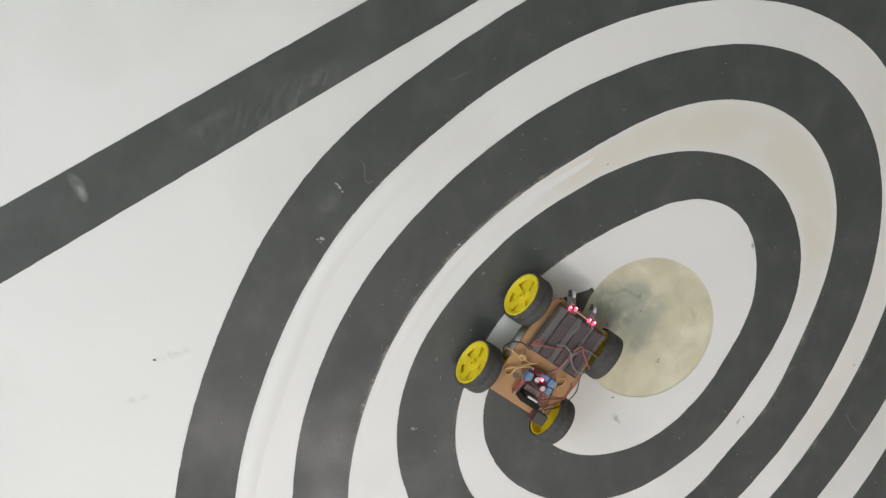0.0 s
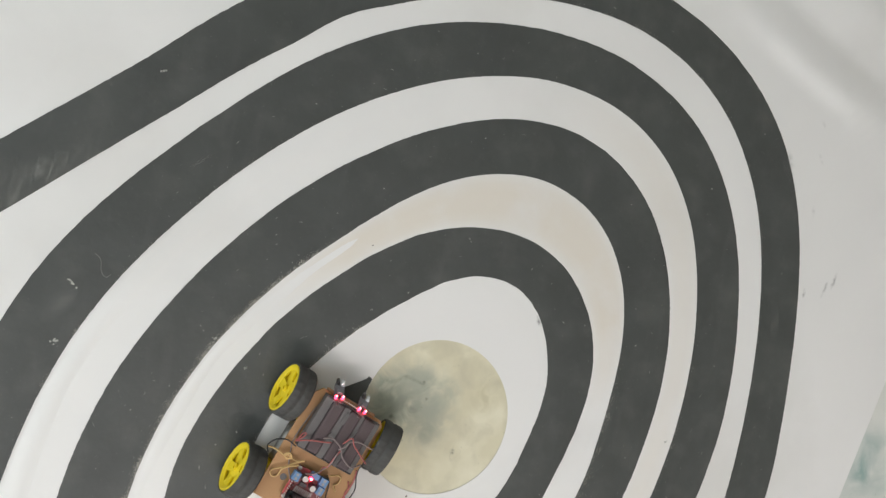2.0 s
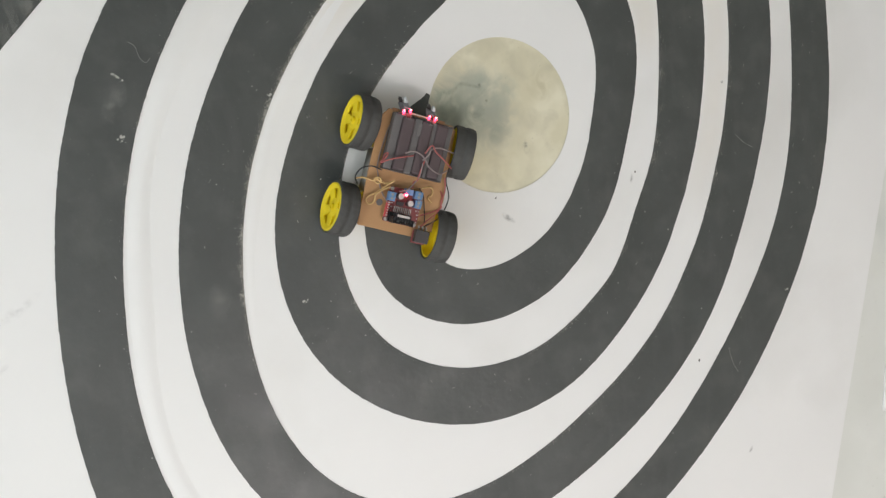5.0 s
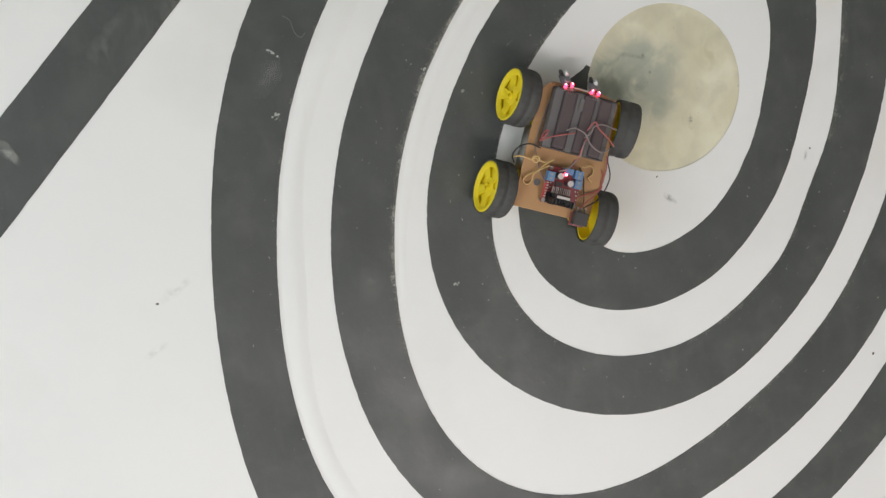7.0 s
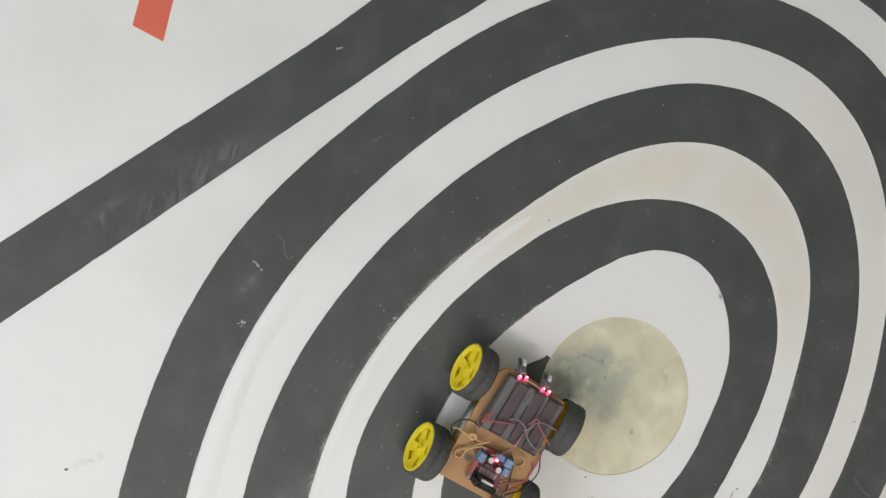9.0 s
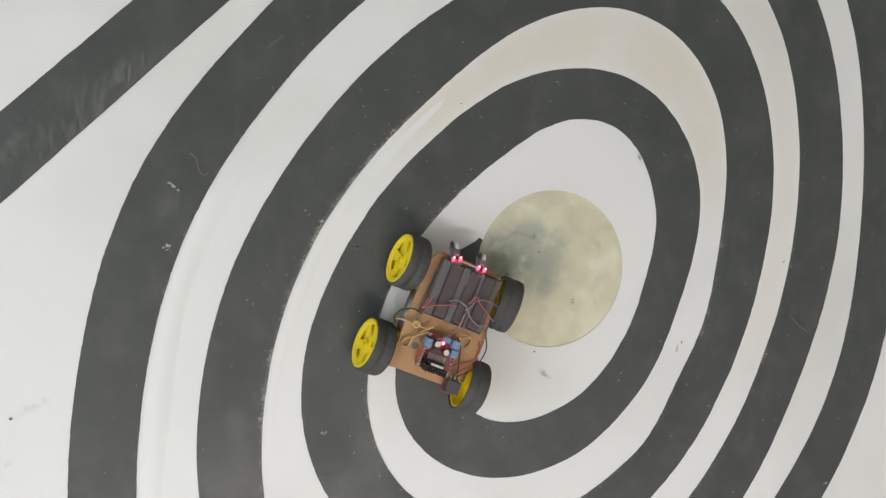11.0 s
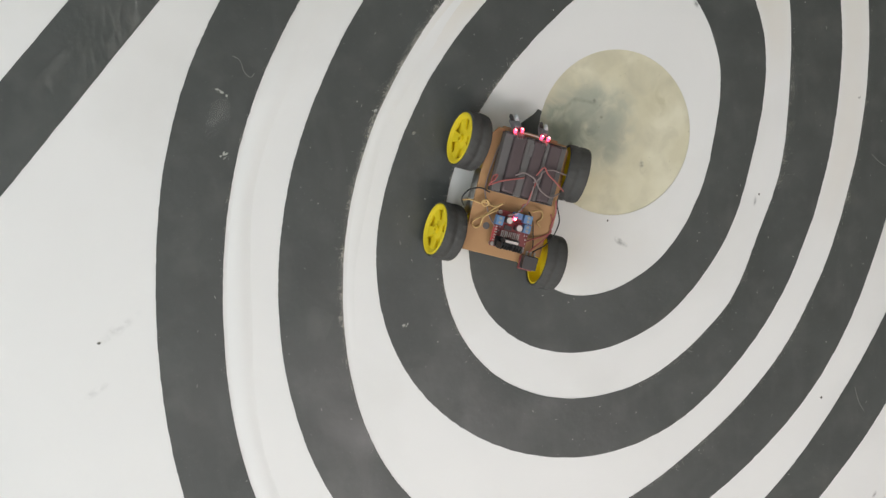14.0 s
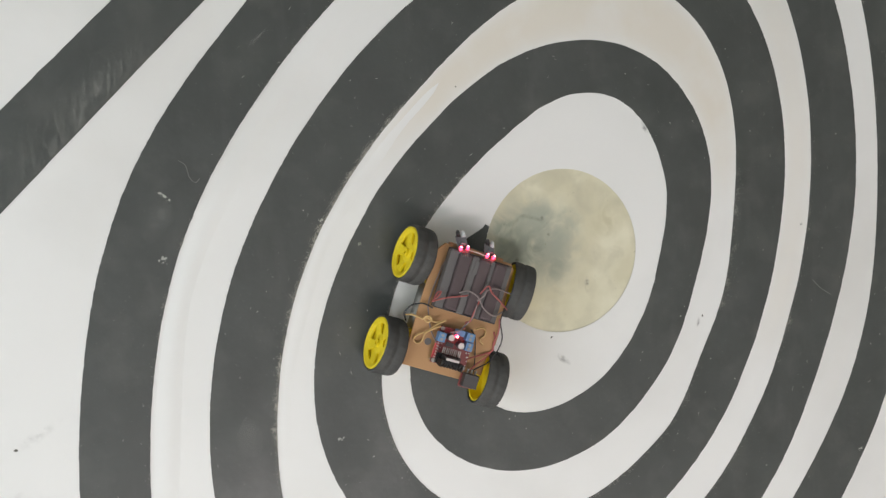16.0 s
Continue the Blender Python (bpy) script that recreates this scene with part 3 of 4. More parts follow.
# ---- dirt and wear on the banner ----
def patch(cx, cy, length, width, turn, z, seed, sides=14):
    """A small ragged flat patch that fades to its rim."""
    rng = random.Random(seed)
    bm = bmesh.new()
    fade = bm.verts.layers.float.new("fade")
    mid = bm.verts.new((cx, cy, z))
    mid[fade] = 1.0
    ca, sa = math.cos(radians(turn)), math.sin(radians(turn))
    ring = []
    for k in range(sides):
        a, q = 2 * math.pi * k / sides, rng.uniform(0.75, 1.1)
        x, y = length / 2 * q * math.cos(a), width / 2 * q * math.sin(a)
        v = bm.verts.new((cx + ca * x - sa * y, cy + sa * x + ca * y, z))
        v[fade] = 0.0
        ring.append(v)
    for k in range(sides):
        bm.faces.new((mid, ring[k], ring[(k + 1) % sides]))
    return bm


# pale patches at x -0.430 and -0.546 paint sheen on the straight tail
for k, (x, y, a, b, turn, mat, name) in enumerate((
    (0.092, -0.177, 0.026, 0.010, -40, DIRT, "smudge"), (0.219, 0.110, 0.022, 0.008, -60, DIRT, "smudge"),
    (-0.521, -0.187, 0.06, 0.016, 30, FAINT, "smudge"), (-0.559, -0.255, 0.05, 0.011, 25, FAINT, "smudge"),
    (0.691, 0.238, 0.034, 0.008, 75, DIRT, "smudge"), (0.706, 0.252, 0.034, 0.008, 75, DIRT, "smudge"),
    (0.289, -0.151, 0.018, 0.006, 80, DIRT, "smudge"), (0.350, -0.708, 0.05, 0.03, 60, DIRT, "smudge"),
    (0.378, -0.701, 0.02, 0.014, 60, DIRT, "smudge"), (0.463, -0.607, 0.016, 0.008, 60, DIRT, "smudge"),
    (0.643, 0.350, 0.024, 0.010, 100, FAINT, "smudge"), (0.640, 0.432, 0.025, 0.009, 120, FAINT, "smudge"),
    (0.653, 0.225, 0.020, 0.008, 85, DIRT, "smudge"), (0.634, 0.485, 0.02, 0.008, 120, FAINT, "smudge"),
    (-0.667, -0.007, 0.050, 0.018, 125, PALE_SCUFF, "scuff_and_sheen"), (-0.662, -0.010, 0.03, 0.012, 110, PALE_SCUFF, "scuff_and_sheen"), (-0.430, 0.181, 0.09, 0.03, 45, SCUFF_SHEEN, "scuff_and_sheen"),
    (-0.200, -0.557, 0.05, 0.022, -25, SCUFF_SHEEN, "scuff_and_sheen"), (0.581, 0.412, 0.05, 0.026, 110, SCUFF_SHEEN, "scuff_and_sheen"),
    (0.608, 0.173, 0.07, 0.022, 95, SCUFF_SHEEN, "scuff_and_sheen"),
    (-0.381, 0.033, 0.06, 0.03, 60, SCUFF_SHEEN, "scuff_and_sheen"), (-0.301, -0.222, 0.06, 0.04, 80, SCUFF_SHEEN, "scuff_and_sheen"),
    (-0.261, 0.228, 0.04, 0.006, 40, SCUFF_SHEEN, "scuff_and_sheen"), (-0.546, 0.090, 0.08, 0.03, 45, SCUFF_SHEEN, "scuff_and_sheen"))):
    part(name, patch(x, y, a, b, turn, 0.0011 + 0.00002 * k, k), mat, banner)

for k, (x, y, s) in enumerate(((-0.545, -0.200, 0.003), (0.077, -0.147, 0.0022), (0.380, -0.442, 0.0034), (0.296, -0.142, 0.0025), (0.153, -0.239, 0.0016), (-0.032, 0.169, 0.0015), (0.408, 0.164, 0.002))):
    part("dirt_speck", patch(x, y, s * 1.5, s * 1.1, 40 * k, 0.0009, 70 + k, 8), SPECK, banner)
for k, (x, y, a, b, turn) in enumerate(((-0.374, 0.061, 0.013, 0.006, -40), (-0.380, -0.008, 0.010, 0.007, 60), (-0.321, 0.324, 0.01, 0.003, 25), (0.551, -0.363, 0.008, 0.005, 70), (-0.199, -0.238, 0.012, 0.0025, 0), (-0.160, -0.009, 0.006, 0.003, 20), (-0.204, 0.021, 0.006, 0.003, 10), (0.456, -0.031, 0.004, 0.003, 0))):
    flakes, rng = bmesh.new(), random.Random(90 + k)
    for _ in range(9):
        u, w, q = rng.gauss(0, a / 4), rng.gauss(0, b / 4), rng.uniform(0.0005, 0.0017)
        mx, my = x + math.cos(radians(turn)) * u - math.sin(radians(turn)) * w, y + math.sin(radians(turn)) * u + math.cos(radians(turn)) * w
        c0 = rng.uniform(0, 6)
        flakes.faces.new([flakes.verts.new((mx + q * rng.uniform(0.4, 1.3) * math.cos(c0 + 1.05 * p), my + q * rng.uniform(0.4, 1.3) * math.sin(c0 + 1.05 * p), 0.0012)) for p in range(6)])
    part("paint_chip", flakes, CHIP, banner)
part("thread", tube([(-0.355, 0.098, 0.0012), (-0.348, 0.092, 0.0012), (-0.345, 0.079, 0.0014), (-0.339, 0.073, 0.0012), (-0.334, 0.077, 0.0012)], 0.0004, 5), THREAD, banner)
part("thread", tube([(0.435, -0.437, 0.0012), (0.441, -0.460, 0.0013), (0.449, -0.475, 0.0012)], 0.0004, 5), THREAD, banner)
part("thread", tube([(0.473, -0.110, 0.0012), (0.486, -0.123, 0.0013), (0.502, -0.133, 0.0012)], 0.0004, 5), THREAD, banner)


def rubbed_tail_sheen():
    """The sheen on the tail's rubbed inner edge, painted as a pale strip."""
    bm = bmesh.new()
    fade = bm.verts.layers.float.new("fade")
    rows = []
    for k in range(31):
        u = k / 30
        x = -0.62 + 0.30 * u
        a, b = Vector((x, TAIL_IN[0] + TAIL_IN[1] * x)), Vector((x - 0.04, TAIL_OUT[0] + TAIL_OUT[1] * (x - 0.04)))
        row = []
        for q in range(9):
            v = bm.verts.new((*a.lerp(b, 0.015 + 0.085 * q), 0.0016))
            v[fade] = math.sin(math.pi * u) * (1 - q / 8) ** 1.1 * (1.0 if 0.35 < u else 0.6)
            row.append(v)
        rows.append(row)
    for p, r in zip(rows, rows[1:]):
        for q in range(8):
            bm.faces.new((p[q], p[q + 1], r[q + 1], r[q]))
    return bm


# gloss along the tail, put in as pale colour over the stripe
part("scuff_and_sheen", rubbed_tail_sheen(), RUBBED_SHEEN, banner)


def crease(lo, hi, gap, wide, high):
    """A long soft ridge in the vinyl beside the inner edge of the stripe."""
    bm = bmesh.new()
    before = None
    for k in range(61):
        deg = lo + (hi - lo) * k / 60
        i, o = stripe_edges(deg)
        d = (i - o).normalized()
        w = wide * (1 + 0.3 * noise.noise((deg * 0.05, 1.7, 0)))
        h = high * math.sin(math.pi * k / 60) ** 0.7 * (0.8 + 0.5 * noise.noise((deg * 0.08, 5.2, 0)))
        row = [bm.verts.new((*(i + d * (gap + w * q / 8)), -0.0003 + (h + 0.0004) * math.sin(math.pi * q / 8) ** 2)) for q in range(9)]
        if before:
            for q in range(8):
                bm.faces.new((before[q], before[q + 1], row[q + 1], row[q]))
        before = row
    return bm


for lo, hi, gap, wide, high in ((1188, 1342, 0.0004, 0.034, 0.0021), (838, 930, 0.0006, 0.022, 0.0009)):
    part("crease", crease(lo, hi, gap, wide, high), VINYL, banner, "soft raised crease in the vinyl", smooth=True)


def worn_specks():
    """Flecks where the paint has rubbed off, thick along some inner edges and sparse elsewhere."""
    rng = random.Random(4)
    bm = bmesh.new()

    def fleck(p, s):
        a = rng.uniform(0, 6.28)
        ring = [bm.verts.new((p.x + s * rng.uniform(0.5, 1.2) * math.cos(a + q * 1.57), p.y + s * rng.uniform(0.5, 1.2) * math.sin(a + q * 1.57), 0.0010)) for q in range(4)]
        bm.faces.new(ring)

    for lo, hi, count, reach in ((850, 930, 200, 0.05), (490, 560, 90, 0.04), (1050, 1105, 60, 0.06), (700, 745, 80, 0.08), (630, 680, 70, 0.06), (560, 600, 50, 0.04), (975, 1040, 70, 0.05), (1440, 1540, 60, 0.04), (1180, 1300, 60, 0.03)):
        for _ in range(count):
            i, o = stripe_edges(rng.uniform(lo, hi))
            fleck(i.lerp(o, min(0.9, rng.expovariate(1 / reach))), rng.choice((0.0002, 0.0003, 0.0003, 0.0004, 0.0006)))
    for _ in range(240):
        i, o = stripe_edges(rng.uniform(200, 1555))
        fleck(i.lerp(o, rng.uniform(0.03, 0.97)), rng.choice((0.0003, 0.0004, 0.0005, 0.0010)))
    for _ in range(110):
        deg = rng.uniform(400, 1555)
        i, o = stripe_edges(deg)
        p, across = i.lerp(o, rng.uniform(0.08, 0.92)), (o - i).normalized()
        run = Vector((-across.y, across.x)) + across * rng.uniform(-0.6, 0.6)
        size, thin = rng.uniform(0.0008, 0.003), rng.uniform(0.00015, 0.00035)
        bm.faces.new([bm.verts.new((*(p + run * u * size + across * v * thin), 0.0010)) for u, v in ((-1, 0), (-0.1, -1), (1, 0.1), (0.2, 1))])
    return bm


tagged(part("worn_paint", worn_specks(), CHIP, banner, "pale flecks of worn paint"), kind="stuff")


def strip(lo, hi, side, top, z, strength=1.0):
    """A ribbon over the banner between two lines that run with the spiral; side(deg) gives both."""
    bm = bmesh.new()
    fade = bm.verts.layers.float.new("fade")
    count, before = int((hi - lo) / 1.5), None
    for k in range(count + 1):
        u = k / count
        a, b = side(lo + (hi - lo) * u)
        row = []
        for q in range(7):
            v = bm.verts.new((*a.lerp(b, q / 6), z))
            v[fade] = strength * min(1.0, math.sin(math.pi * min(u, 1.0)) * 1.8) * top(q / 6)
            row.append(v)
        if before:
            for q in range(6):
                bm.faces.new((before[q], before[q + 1], row[q + 1], row[q]))
        before = row
    return bm


def rubbed_edge(wide):
    def side(deg):
        i, o = stripe_edges(deg)
        return i, i.lerp(o, wide)
    return side


def between(deg):
    """The white band from one turn's outer edge to the next turn's inner edge."""
    return stripe_edges(deg)[1], stripe_edges(deg + 360)[0]


for lo, hi, wide, much in ((838, 945, 0.14, 1.25), (480, 565, 0.09, 1.1), (1040, 1110, 0.13, 0.8), (690, 750, 0.22, 0.85), (625, 690, 0.15, 0.75), (560, 610, 0.1, 0.75), (965, 1045, 0.13, 0.8), (1180, 1300, 0.08, 0.7), (1440, 1540, 0.1, 0.7)):
    part("worn_edge", strip(lo, hi, rubbed_edge(wide), lambda q: 1 - q, 0.00085, much), WORN_EDGE, banner, "flecked edge where the paint has rubbed off")
for lo, hi, much in ((372, 512, 1.0), (690, 800, 0.45)):
    part("stain", strip(lo, hi, between, lambda q: min(1.0, 3 * q + 0.3, 3 * (1 - q) + 0.3), 0.0003, much), YELLOWED, banner, "faint yellowed stain on the vinyl")


# ---- packet and paper beside the banner ----
def packet():
    root = tagged(new("paper_packet"), "white film packet with teal bands lying on the marble floor", "packet")
    root.matrix_basis = pose(0.736, -0.609, FLOOR_Z, 0, 0, -7)
    w, h = 0.21, 0.185

    def slant(x, y):
        """The upper leaf is folded over at an angle."""
        return y - 0.28 * max(0.0, x - 0.03) * max(0.0, (y / h - 0.53) / 0.47)

    bm = bmesh.new()
    n, k = 22, 20
    grid = []
    for i in range(n + 1):
        row = []
        for j in range(k + 1):
            u, v = i / n, j / k
            puff = (max(0.0, min(1, 6 * u) * min(1, 6 * (1 - u)) * min(1, 7 * v) * min(1, 7 * (1 - v)))) ** 0.6
            z = 0.002 + 0.008 * puff * (1 - 0.55 * math.exp(-((v - 0.53) / 0.04) ** 2)) + 0.0022 * noise.noise((u * 6, v * 6, 1.3)) * puff
            row.append(bm.verts.new((u * w + 0.004 * noise.noise((v * 5, 0, 7)), slant(u * w, v * h) + 0.003 * noise.noise((u * 5, 4, 0)), z)))
        grid.append(row)
    under = [[bm.verts.new((v.co.x, v.co.y, 0.0004)) for v in row] for row in grid]
    for i in range(n):
        for j in range(k):
            bm.faces.new((grid[i][j], grid[i + 1][j], grid[i + 1][j + 1], grid[i][j + 1]))
            bm.faces.new((under[i][j], under[i][j + 1], under[i + 1][j + 1], under[i + 1][j]))
    rim = [(i, 0) for i in range(n)] + [(n, j) for j in range(k)] + [(i, k) for i in range(n, 0, -1)] + [(0, j) for j in range(k, 0, -1)]
    for a, b in zip(rim, rim[1:] + rim[:1]):
        bm.faces.new((grid[a[0]][a[1]], under[a[0]][a[1]], under[b[0]][b[1]], grid[b[0]][b[1]]))
    part("film", bm, WHITE_PLASTIC, root, smooth=True)

    def height(x, y):
        u, v = x / w, y / h
        puff = (max(0.0, min(1, 6 * u) * min(1, 6 * (1 - u)) * min(1, 7 * v) * min(1, 7 * (1 - v)))) ** 0.6
        return 0.002 + 0.008 * puff * (1 - 0.55 * math.exp(-((v - 0.53) / 0.04) ** 2)) + 0.0022 * noise.noise((u * 6, v * 6, 1.3)) * puff + 0.0009

    def printed(name, x0, x1, y0, y1, lean, mat):
        q = bmesh.new()
        a, b = max(1, int((x1 - x0) / 0.005)), max(1, int((y1 - y0) / 0.005))
        rows = [[q.verts.new((x0 + (x1 - x0) * i / a + lean * (j / b), slant(x0 + (x1 - x0) * i / a, y0 + (y1 - y0) * j / b), height(x0 + (x1 - x0) * i / a + lean * (j / b), y0 + (y1 - y0) * j / b))) for j in range(b + 1)] for i in range(a + 1)]
        for i in range(a):
            for j in range(b):
                q.faces.new((rows[i][j], rows[i + 1][j], rows[i + 1][j + 1], rows[i][j + 1]))
        part(name, q, mat, root)

    printed("band", 0.009, 0.028, 0.006, 0.090, 0.014, TEAL)
    printed("band", 0.026, 0.045, 0.099, 0.180, -0.006, TEAL)
    printed("mark", 0.004, 0.010, 0.094, 0.103, 0, INK_DARK)
    for i, (x, y0, y1) in enumerate(((0.060, 0.135, 0.165), (0.066, 0.135, 0.162), (0.072, 0.138, 0.158), (0.062, 0.103, 0.125), (0.078, 0.103, 0.128), (0.047, 0.035, 0.058), (0.092, 0.13, 0.165), (0.1, 0.1, 0.16))):
        printed("print_bar", x, x + 0.0016, y0, y1, 0, INK)
    for x0, y0 in ((0.062, 0.055), (0.06, 0.03), (0.082, 0.04), (0.085, 0.06)):
        printed("print_bar", x0, x0 + 0.016, y0, y0 + 0.0016, 0, INK)
        printed("print_bar", x0, x0 + 0.016, y0 + 0.017, y0 + 0.0186, 0, INK)
        printed("print_bar", x0, x0 + 0.0016, y0, y0 + 0.018, 0, INK)
        printed("print_bar", x0 + 0.006, x0 + 0.011, y0 + 0.005, y0 + 0.012, 0, INK)
    return root


packet()
slip = prism([(0, 0), (0.012, -0.014), (0.036, -0.033), (0.074, -0.03), (0.062, 0.006), (0.018, 0.016)], 0, 0.0008)
tagged(part("paper_slip", slip, PAPER, None, "", pose(0.813, -0.408, FLOOR_Z + 0.0002, 0, 0, 0)), "small blank white paper slip on the marble floor", "paper")

# ---- robot car ----
car = tagged(new("robot_car"), "brown hardboard line-following robot car with four yellow wheels", "robot car")
car.matrix_basis = pose(-0.0561, -0.0999, 0.0006, 0, 0, 68.4) @ Matrix.Scale(0.00099, 4)
# parts below are in millimetres: x ahead, y to the left, z up

deck = [(-71, 52), (-71, -26), (-64, -34), (-50, -38), (-32, -47), (-20, -51), (-6, -51), (10, -47), (70, -45), (77, -40), (77, 46), (66, 54), (22, 54), (-2, 54)]
part("deck", prism(deck, 48, 51, bevel=0.6), BOARD, car, "brown hardboard deck plate")
part("under_deck", prism([(-60, 46), (-60, -46), (72, -46), (72, 46)], 44, 47.9), BOARD, car)
part("front_block", box(70, 80, -30, 40, 41, 47.8, 1.0), BLOCK, car, "pale wooden block across the front")

def tyre_mesh():
    prof = [(29.6, -11.5), (30.6, -12.8), (31.9, -12.3), (32.7, -10.5), (33, -6.5), (33, -2.2), (32.2, -1.6), (32.2, 1.6), (33, 2.2), (33, 6.5), (32.7, 10.5), (31.9, 12.3), (30.6, 12.8), (29.6, 11.5)]
    deep = {3: 0.985, 4: 0.98, 5: 0.98, 8: 0.98, 9: 0.98, 10: 0.985}
    return lathe(prof, 96, wave=lambda i, j: deep.get(j, 1.0) if (i + (2 if j > 6 else 0)) % 4 == 0 else 1.0)


def rim_mesh():
    bm = lathe([(29.7, -11), (29.7, 12.6), (28.6, 13.2), (27.2, 13.0), (23.0, 10.4), (23.0, 8.4), (26.8, 9.6), (27.5, 7), (27.5, -11)], 60)
    lathe([(0.01, 9.4), (6, 9.4), (11.5, 8.6), (11.5, 6.8), (0.01, 6.8)], 40, bm)
    lathe([(2.2, 12.4), (4.6, 12.4), (4.8, 9.0), (2.2, 9.0)], 24, bm)
    lathe([(3, 6.2), (27.6, 6.2), (27.6, 4.2), (3, 4.2)], 40, bm)
    for s in range(5):
        c, rows = 2 * math.pi * s / 5, []
        for k in range(5):
            a = c + radians(-22 + 11 * k)
            b = c + radians(-17 + 8.5 * k)
            rows.append([bm.verts.new((r * math.cos(q), y, r * math.sin(q))) for r, y, q in ((11.3, 8.7, a), (23.5, 10.5, b), (23.5, 8.4, b), (11.3, 6.8, a))])
        for p, q in zip(rows, rows[1:]):
            for j in range(4):
                bm.faces.new((p[j], q[j], q[(j + 1) % 4], p[(j + 1) % 4]))
        bm.faces.new(rows[0])
        bm.faces.new(rows[-1][::-1])
    return bm


tyre_data, rim_data = mesh_from("tyre", tyre_mesh(), RUBBER, True), mesh_from("rim", rim_mesh(), YELLOW)
gear_bm = box(-26, 11, -9.5, 9.5, -11, 11, 2.0)
cylinder(0, 0, -12, 12, 2.7, 12, bm=gear_bm)
box(-30, -26, -3, 3, -8, 8, 0.5, bm=gear_bm)
gear_data = mesh_from("gearbox", gear_bm, YELLOW)
can_bm = lathe([(0.01, -29), (9.6, -29), (10, -28), (10, 0), (0.01, 0)], 24)
can_data = mesh_from("motor_can", can_bm, STEEL, True)
for sx, sy, spin, wx, wy, camber in ((1, 1, 14, 53, 73, 9), (-1, 1, 33, -57, 73.5, 9), (1, -1, 50, 48, -63, 9), (-1, -1, 5, -63, -61.5, 1)):
    wheel = tagged(new("wheel", tyre_data), "black ribbed rubber tyre on a yellow plastic rim")
    wheel.parent, wheel.matrix_basis = car, pose(wx, wy, 34, camber * sy) @ pose(0, 0, 0, 0, spin, 0 if sy > 0 else 180) @ Matrix.Scale(1.035, 4)
    rim = tagged(new("rim", rim_data), "yellow plastic rim with five spokes")
    rim.parent = wheel
    motor = new("motor", gear_data)
    motor.parent, motor.matrix_basis = car, pose(wx, 46 if sy > 0 else -38, 33, 0, 0, 0 if sx > 0 else 180)
    tagged(motor, "yellow plastic geared motor")
    can = new("motor_can", can_data)
    can.parent, can.matrix_basis = motor, pose(-28, 0, 0, 0, 0, -90)

# flat disc laid on the deck; its grey paints the shade inside a hole
part("deck_hole_disc", cylinder(-38, 31, 51.0, 51.3, 4.2, 20), HOLDER_WALL, car, "grey disc standing in for a dark hole in the deck")

# battery holder with three cells
holder = part("battery_holder", box(3, 74, -37, 41, 51, 53.5, 0.8), HOLDER, car, "black plastic battery holder")
for y0, y1, top in ((30.5, 41, 65), (5.5, 14.5, 67), (-14.5, -9.5, 67), (-37, -30, 64)):
    part("holder_wall", box(4, 72, y0, y1, 53.4, top, 0.8), HOLDER_WALL, holder, "grey edge of the holder")
part("holder_wall", box(52, 67, 3.5, 10, 66.8, 68.2, 0.4), HOLDER_WALL, holder)
for x in (3, 72.2):
    part("holder_end", box(x, x + 1.8, -36.5, 40.5, 53.4, 65, 0.6), HOLDER, holder)
for y0, y1 in ((14.6, 30.4), (-9.4, 5.4), (-29.9, -14.6)):
    part("cell", box(5.2, 72, y0, y1, 53.6, 69.5, 2.6), CELL, holder, "dark wrapped flat-topped battery cell")

# motor driver board
driver = part("motor_driver", box(-59, -15, -20, 24, 57, 58.6, 0.3), PCB_RED, car, "red motor driver circuit board")
for x, y in ((-56, -17), (-56, 21), (-18, -17), (-18, 21)):
    part("standoff", cylinder(x, y, 51, 57, 2.4, 10), STEEL, driver)
    part("screw", cylinder(x, y, 58.6, 60, 2.6, 12, 0.4), STEEL, driver)
sink = part("heatsink", box(-58, -46, -10, 19, 58.6, 64), HEATSINK, driver, "black finned heatsink")
part("fin_base", box(-55, -51, -9, 18, 63.9, 80, 0.3), HEATSINK, sink)
for k in range(8):
    part("fin", box(-58.5 if k % 7 else -59, -50.9, -9 + k * 3.6, -7.6 + k * 3.6, 64.1, 82, 0.2), HEATSINK, sink)
part("driver_chip", box(-50.5, -46.5, -4, 14, 60, 79, 0.4), HOLDER, driver, "black upright driver chip")
part("chip_plate", box(-50.2, -47.2, -3, 13, 79.2, 80.4, 0.2), CAP, driver, "bright metal tab")
for k in range(10):
    part("chip_pin", box(-45.5, -38, -8.4 + k * 2.4, -7.5 + k * 2.4, 60.4, 61.4 + (k % 2) * 0.8), CAP, driver)
for x0, x1, y0, y1 in ((-33, -22, 17, 26), (-24, -14, -17, -7), (-35, -25, -18, -9)):
    term = part("terminal", box(x0, x1, y0, y1, 58.6, 68, 0.5), TERMINAL, driver, "blue screw terminal")
    for q in (0.28, 0.72):
        wide = (x1 - x0) < (y1 - y0)
        sx, sy = (x0 + x1) / 2 if wide else x0 + (x1 - x0) * q, y0 + (y1 - y0) * q if wide else (y0 + y1) / 2
        part("screw", cylinder(sx, sy, 67.8, 68.6, 1.8, 10), STEEL, term)
part("terminal", box(-21, -14, -5, 6, 58.6, 66, 0.5), TERMINAL, driver, "blue screw terminal")
for x, y in ((-25, 11), (-31, -3)):
    capacitor = part("capacitor", cylinder(x, y, 58.6, 70, 4.0, 20, 0.5), HOLDER, driver, "capacitor with a bright top")
    part("capacitor_top", cylinder(x, y, 70, 70.6, 3.6, 20), CAP, capacitor)
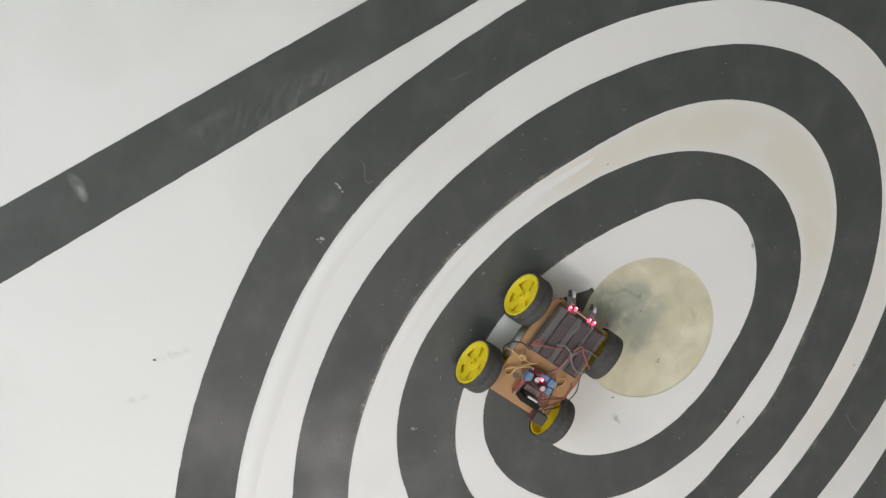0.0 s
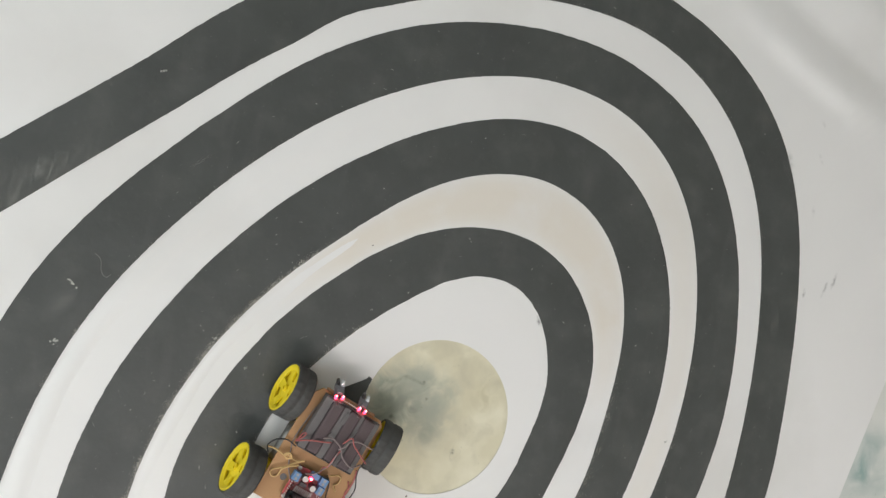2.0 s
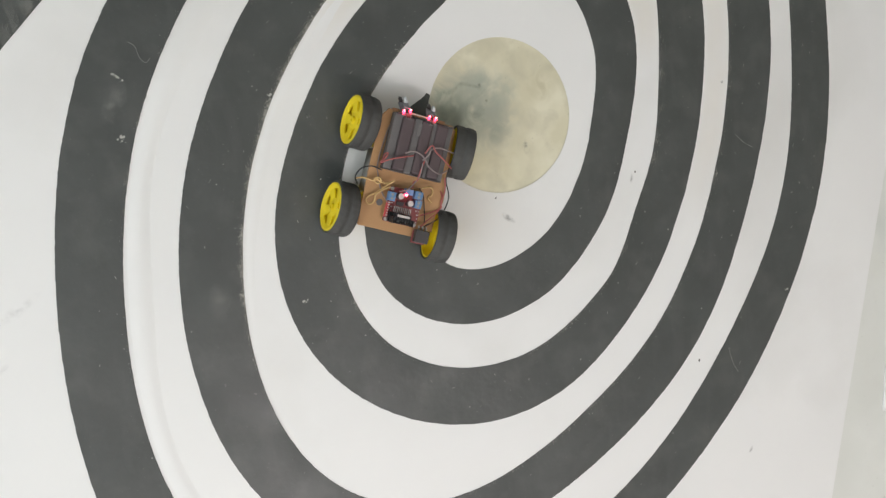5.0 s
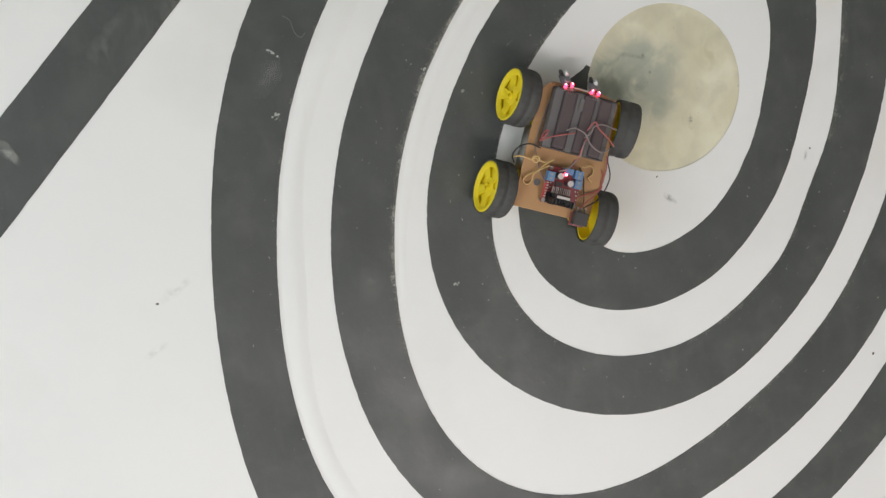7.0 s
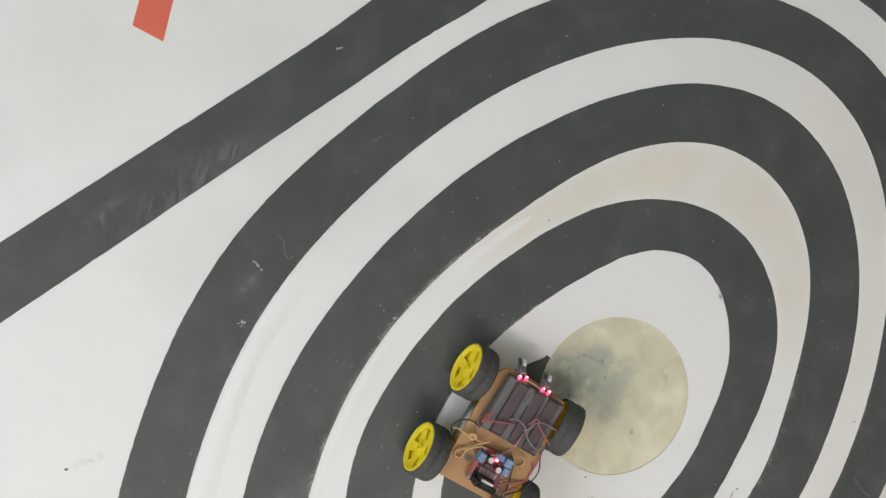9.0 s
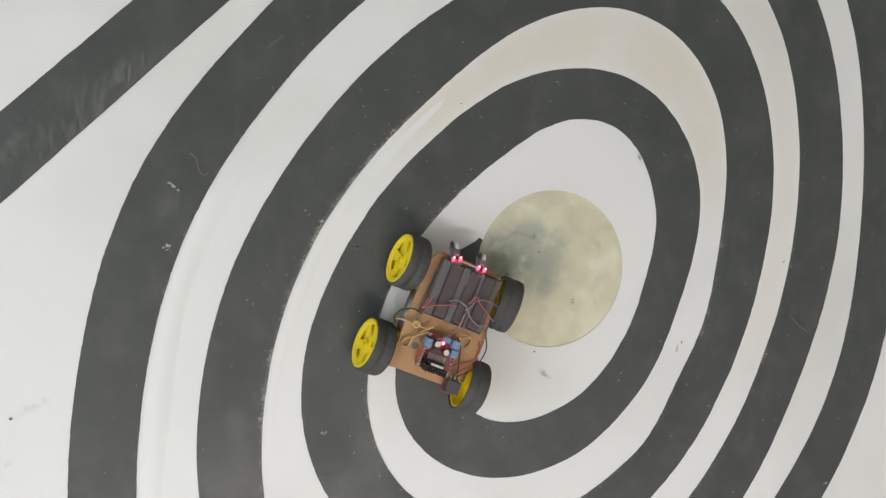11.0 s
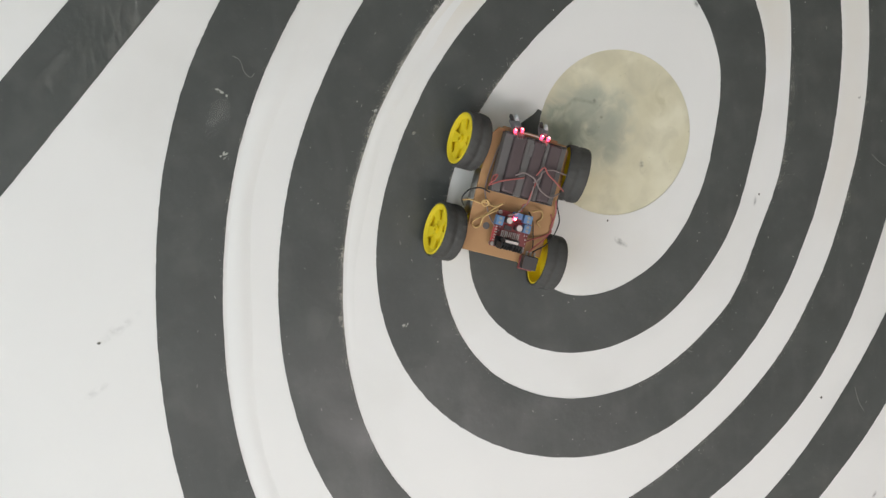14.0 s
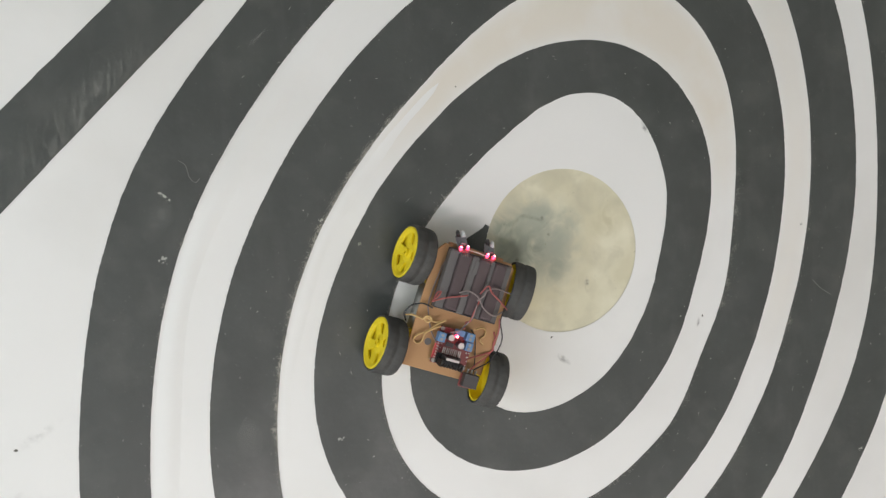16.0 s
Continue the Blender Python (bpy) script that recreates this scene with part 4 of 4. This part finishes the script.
part("regulator", box(-36.5, -31.5, 3, 12, 58.6, 61.5, 0.3), HOLDER, driver)
header = part("pin_header", box(-53, -34, 20.5, 25, 58.6, 61.2, 0.3), HEADER_RED, driver, "red pin header")
for k in range(6):
    part("pin", box(-52 + k * 3.2, -50.8 + k * 3.2, 21.8, 23.0, 61.2, 66), CAP, header)
    part("resistor", box(-44 + k * 4.6, -42 + k * 4.6, -18 + (k % 3) * 2, -17 + (k % 3) * 2, 58.6, 59.4), CAP, driver)
for k in range(9):
    part("solder_pad", box(-58 + k * 4.8, -56.8 + k * 4.8, -19.2, -18, 58.6, 59.1), CAP, driver)
    part("solder_pad", box(-58.6, -57.4, -14 + k * 4.2, -12.8 + k * 4.2, 58.6, 59.1), CAP, driver)
    part("header_pin", box(-45 + k * 2.4, -44.2 + k * 2.4, 17.4 + (k % 2) * 2.2, 18.2 + (k % 2) * 2.2, 58.6, 62), CAP if k % 3 else HEADER_RED, driver)
led = part("status_led", cylinder(-22, 5, 66.0, 70.4, 2.0, 12, 0.5), LED_RED, driver, "lit red status light")
part("led_core", cylinder(-22, 5, 70.4, 71.0, 1.3, 10), LED_CORE, led)

# power switch on the rear corner
switch = part("power_switch", box(-78, -62, -37, -19, 52, 56, 0.6), PCB_RED, car, "black power switch on a red base")
part("switch_body", box(-76, -60, -38, -20, 56, 66, 0.8), HOLDER, switch)
for y in (-34, -29, -24):
    part("solder_tag", box(-60.2, -55, y - 1, y + 1, 58, 60), STEEL, switch)

# two reflective sensors on the front edge
for y, turn in ((27, 10), (-7, -8)):
    sensor = part("line_sensor", box(-12, 17, -6.5, 6.5, -0.8, 0.8, 0.2), PCB_BLUE, car, "grey-blue infrared sensor board with lit red lights", pose(79, y, 57.5, 0, 52, turn))
    for yy, mat in ((-3.2, CLEAR_LED), (3.2, HOLDER)):
        part("sensor_bulb", lathe([(0.01, 20), (1.6, 19.2), (2.4, 17.0), (2.4, 10), (0.01, 10)], 14), mat, sensor, "", pose(5.5, yy, 2.0, 0, 0, -90) @ pose(0, 0, 0), True)
    part("trimmer", box(0, 6, -3, 3, 0.8, 5, 0.3), PCB_BLUE, sensor, "small blue trimmer")
    part("chip", box(-6, -1.5, -3, 3, 0.8, 2.4, 0.2), HOLDER, sensor)
    for k in range(3):
        part("pin", box(-19, -11, -2.9 + k * 2.5, -2.2 + k * 2.5, 0.9, 1.6), STEEL, sensor)
    for yy, q in ((4.4, -7.5), (-4.4, -5.0)):
        d = part("sensor_led", box(q - 1.7, q + 1.7, yy - 1.5, yy + 1.5, 0.8, 5.2, 0.5), LED_RED, sensor, "lit red indicator light")
        part("led_core", box(q - 1.0, q + 1.0, yy - 0.8, yy + 0.8, 5.2, 5.6), LED_CORE, d)

# wiring
for name_, pts, r, mat in (
    ("tan", [(-16, 66, 46), (-13, 59, 54), (-14, 46, 57), (-11, 43, 59), (-13, 37, 58), (-13, 28, 57), (-8, 21, 62)], 1.1, WIRE_TAN),
    ("tan", [(-14, 46, 58), (-10, 45, 60), (-9, 40, 60), (-13, 37, 58.5), (-16, 41, 57.5), (-14, 45, 58)], 1.2, WIRE_TAN),
    ("tan", [(-8, 21, 62), (-16, 29, 58), (-26, 37, 56), (-33, 46, 55), (-39, 49, 53.5), (-43, 44, 53.5), (-39, 39, 54), (-30, 39, 57), (-23, 33, 58), (-16, 24, 60)], 1.1, WIRE_TAN),
    ("tan", [(-9, -15, 64), (-5, -26, 57), (-7, -32, 54), (-14, -33, 53), (-19, -29, 53), (-24, -35, 53)], 1.1, WIRE_TAN),
    ("red", [(8, 42, 58), (20, 43, 68), (22, 40, 71), (16, 42, 71), (9, 46, 69), (17, 33, 72), (25, 13, 73), (27, 8, 71)], 0.95, WIRE_RED),
    ("grey", [(27, 19, 71), (32, 11, 74), (30, 0, 76), (26, -6, 75), (18, -14, 74), (13, -29, 72), (20, -41, 66)], 0.95, WIRE_GREY),
    ("grey", [(24, -4, 73), (32, -9, 77), (39, -11, 77), (44, -22, 75), (43, -45, 64)], 0.9, WIRE_GREY),
    ("red", [(33, -5, 73), (44, -10, 78), (38, -17, 77), (31, -31, 74), (24, -47, 62)], 0.95, WIRE_RED),
    ("red", [(25, -7, 73), (11, -5, 72), (-1, -5, 68), (-4, -2, 64), (-12, -2, 66)], 0.9, WIRE_RED),
    ("grey", [(20, -5, 74), (5, -6, 71), (-5, -3, 66), (-15, 5, 69), (-20, 14, 67)], 0.9, WIRE_GREY),
    ("black", [(-22, 62, 44), (-14, 68, 50), (-4, 65, 55), (1, 58, 56), (3, 50, 56), (1, 39, 57)], 0.9, WIRE_BLACK),
    ("black", [(20, -44, 60), (7, -46, 57), (-11, -55, 55), (-29, -53, 55), (-43, -46, 55), (-53, -33, 58), (-58, -29, 59)], 0.8, WIRE_BLACK),
    ("black", [(-10, -12, 62), (-18, -21, 57), (-34, -27, 55), (-50, -30, 57), (-58, -24, 59)], 0.7, WIRE_BLACK),
    ("red", [(11, -43, 58), (-4, -48, 55), (-20, -47, 53), (-27, -49, 53), (-34, -40, 53), (-42, -24, 57), (-44, -20, 60)], 0.95, WIRE_RED),
    ("red", [(-6, -43, 53), (-16, -48, 53), (-32, -46, 53), (-46, -34, 57), (-56, -26, 59)], 0.85, WIRE_RED),
    ("grey", [(68, 27, 52), (60, 40, 54), (34, 44, 53), (7, 45, 53), (-4, 42, 53), (-24, 33, 55), (-36, 24, 62)], 0.8, WIRE_GREY),
    ("white", [(76, -5, 62), (77, 8, 62.5), (76.5, 25, 62)], 0.8, WIRE_WHITE),
):
    part("wire", tube(pts, r), mat, car, name_ + " insulated wire", smooth=True)
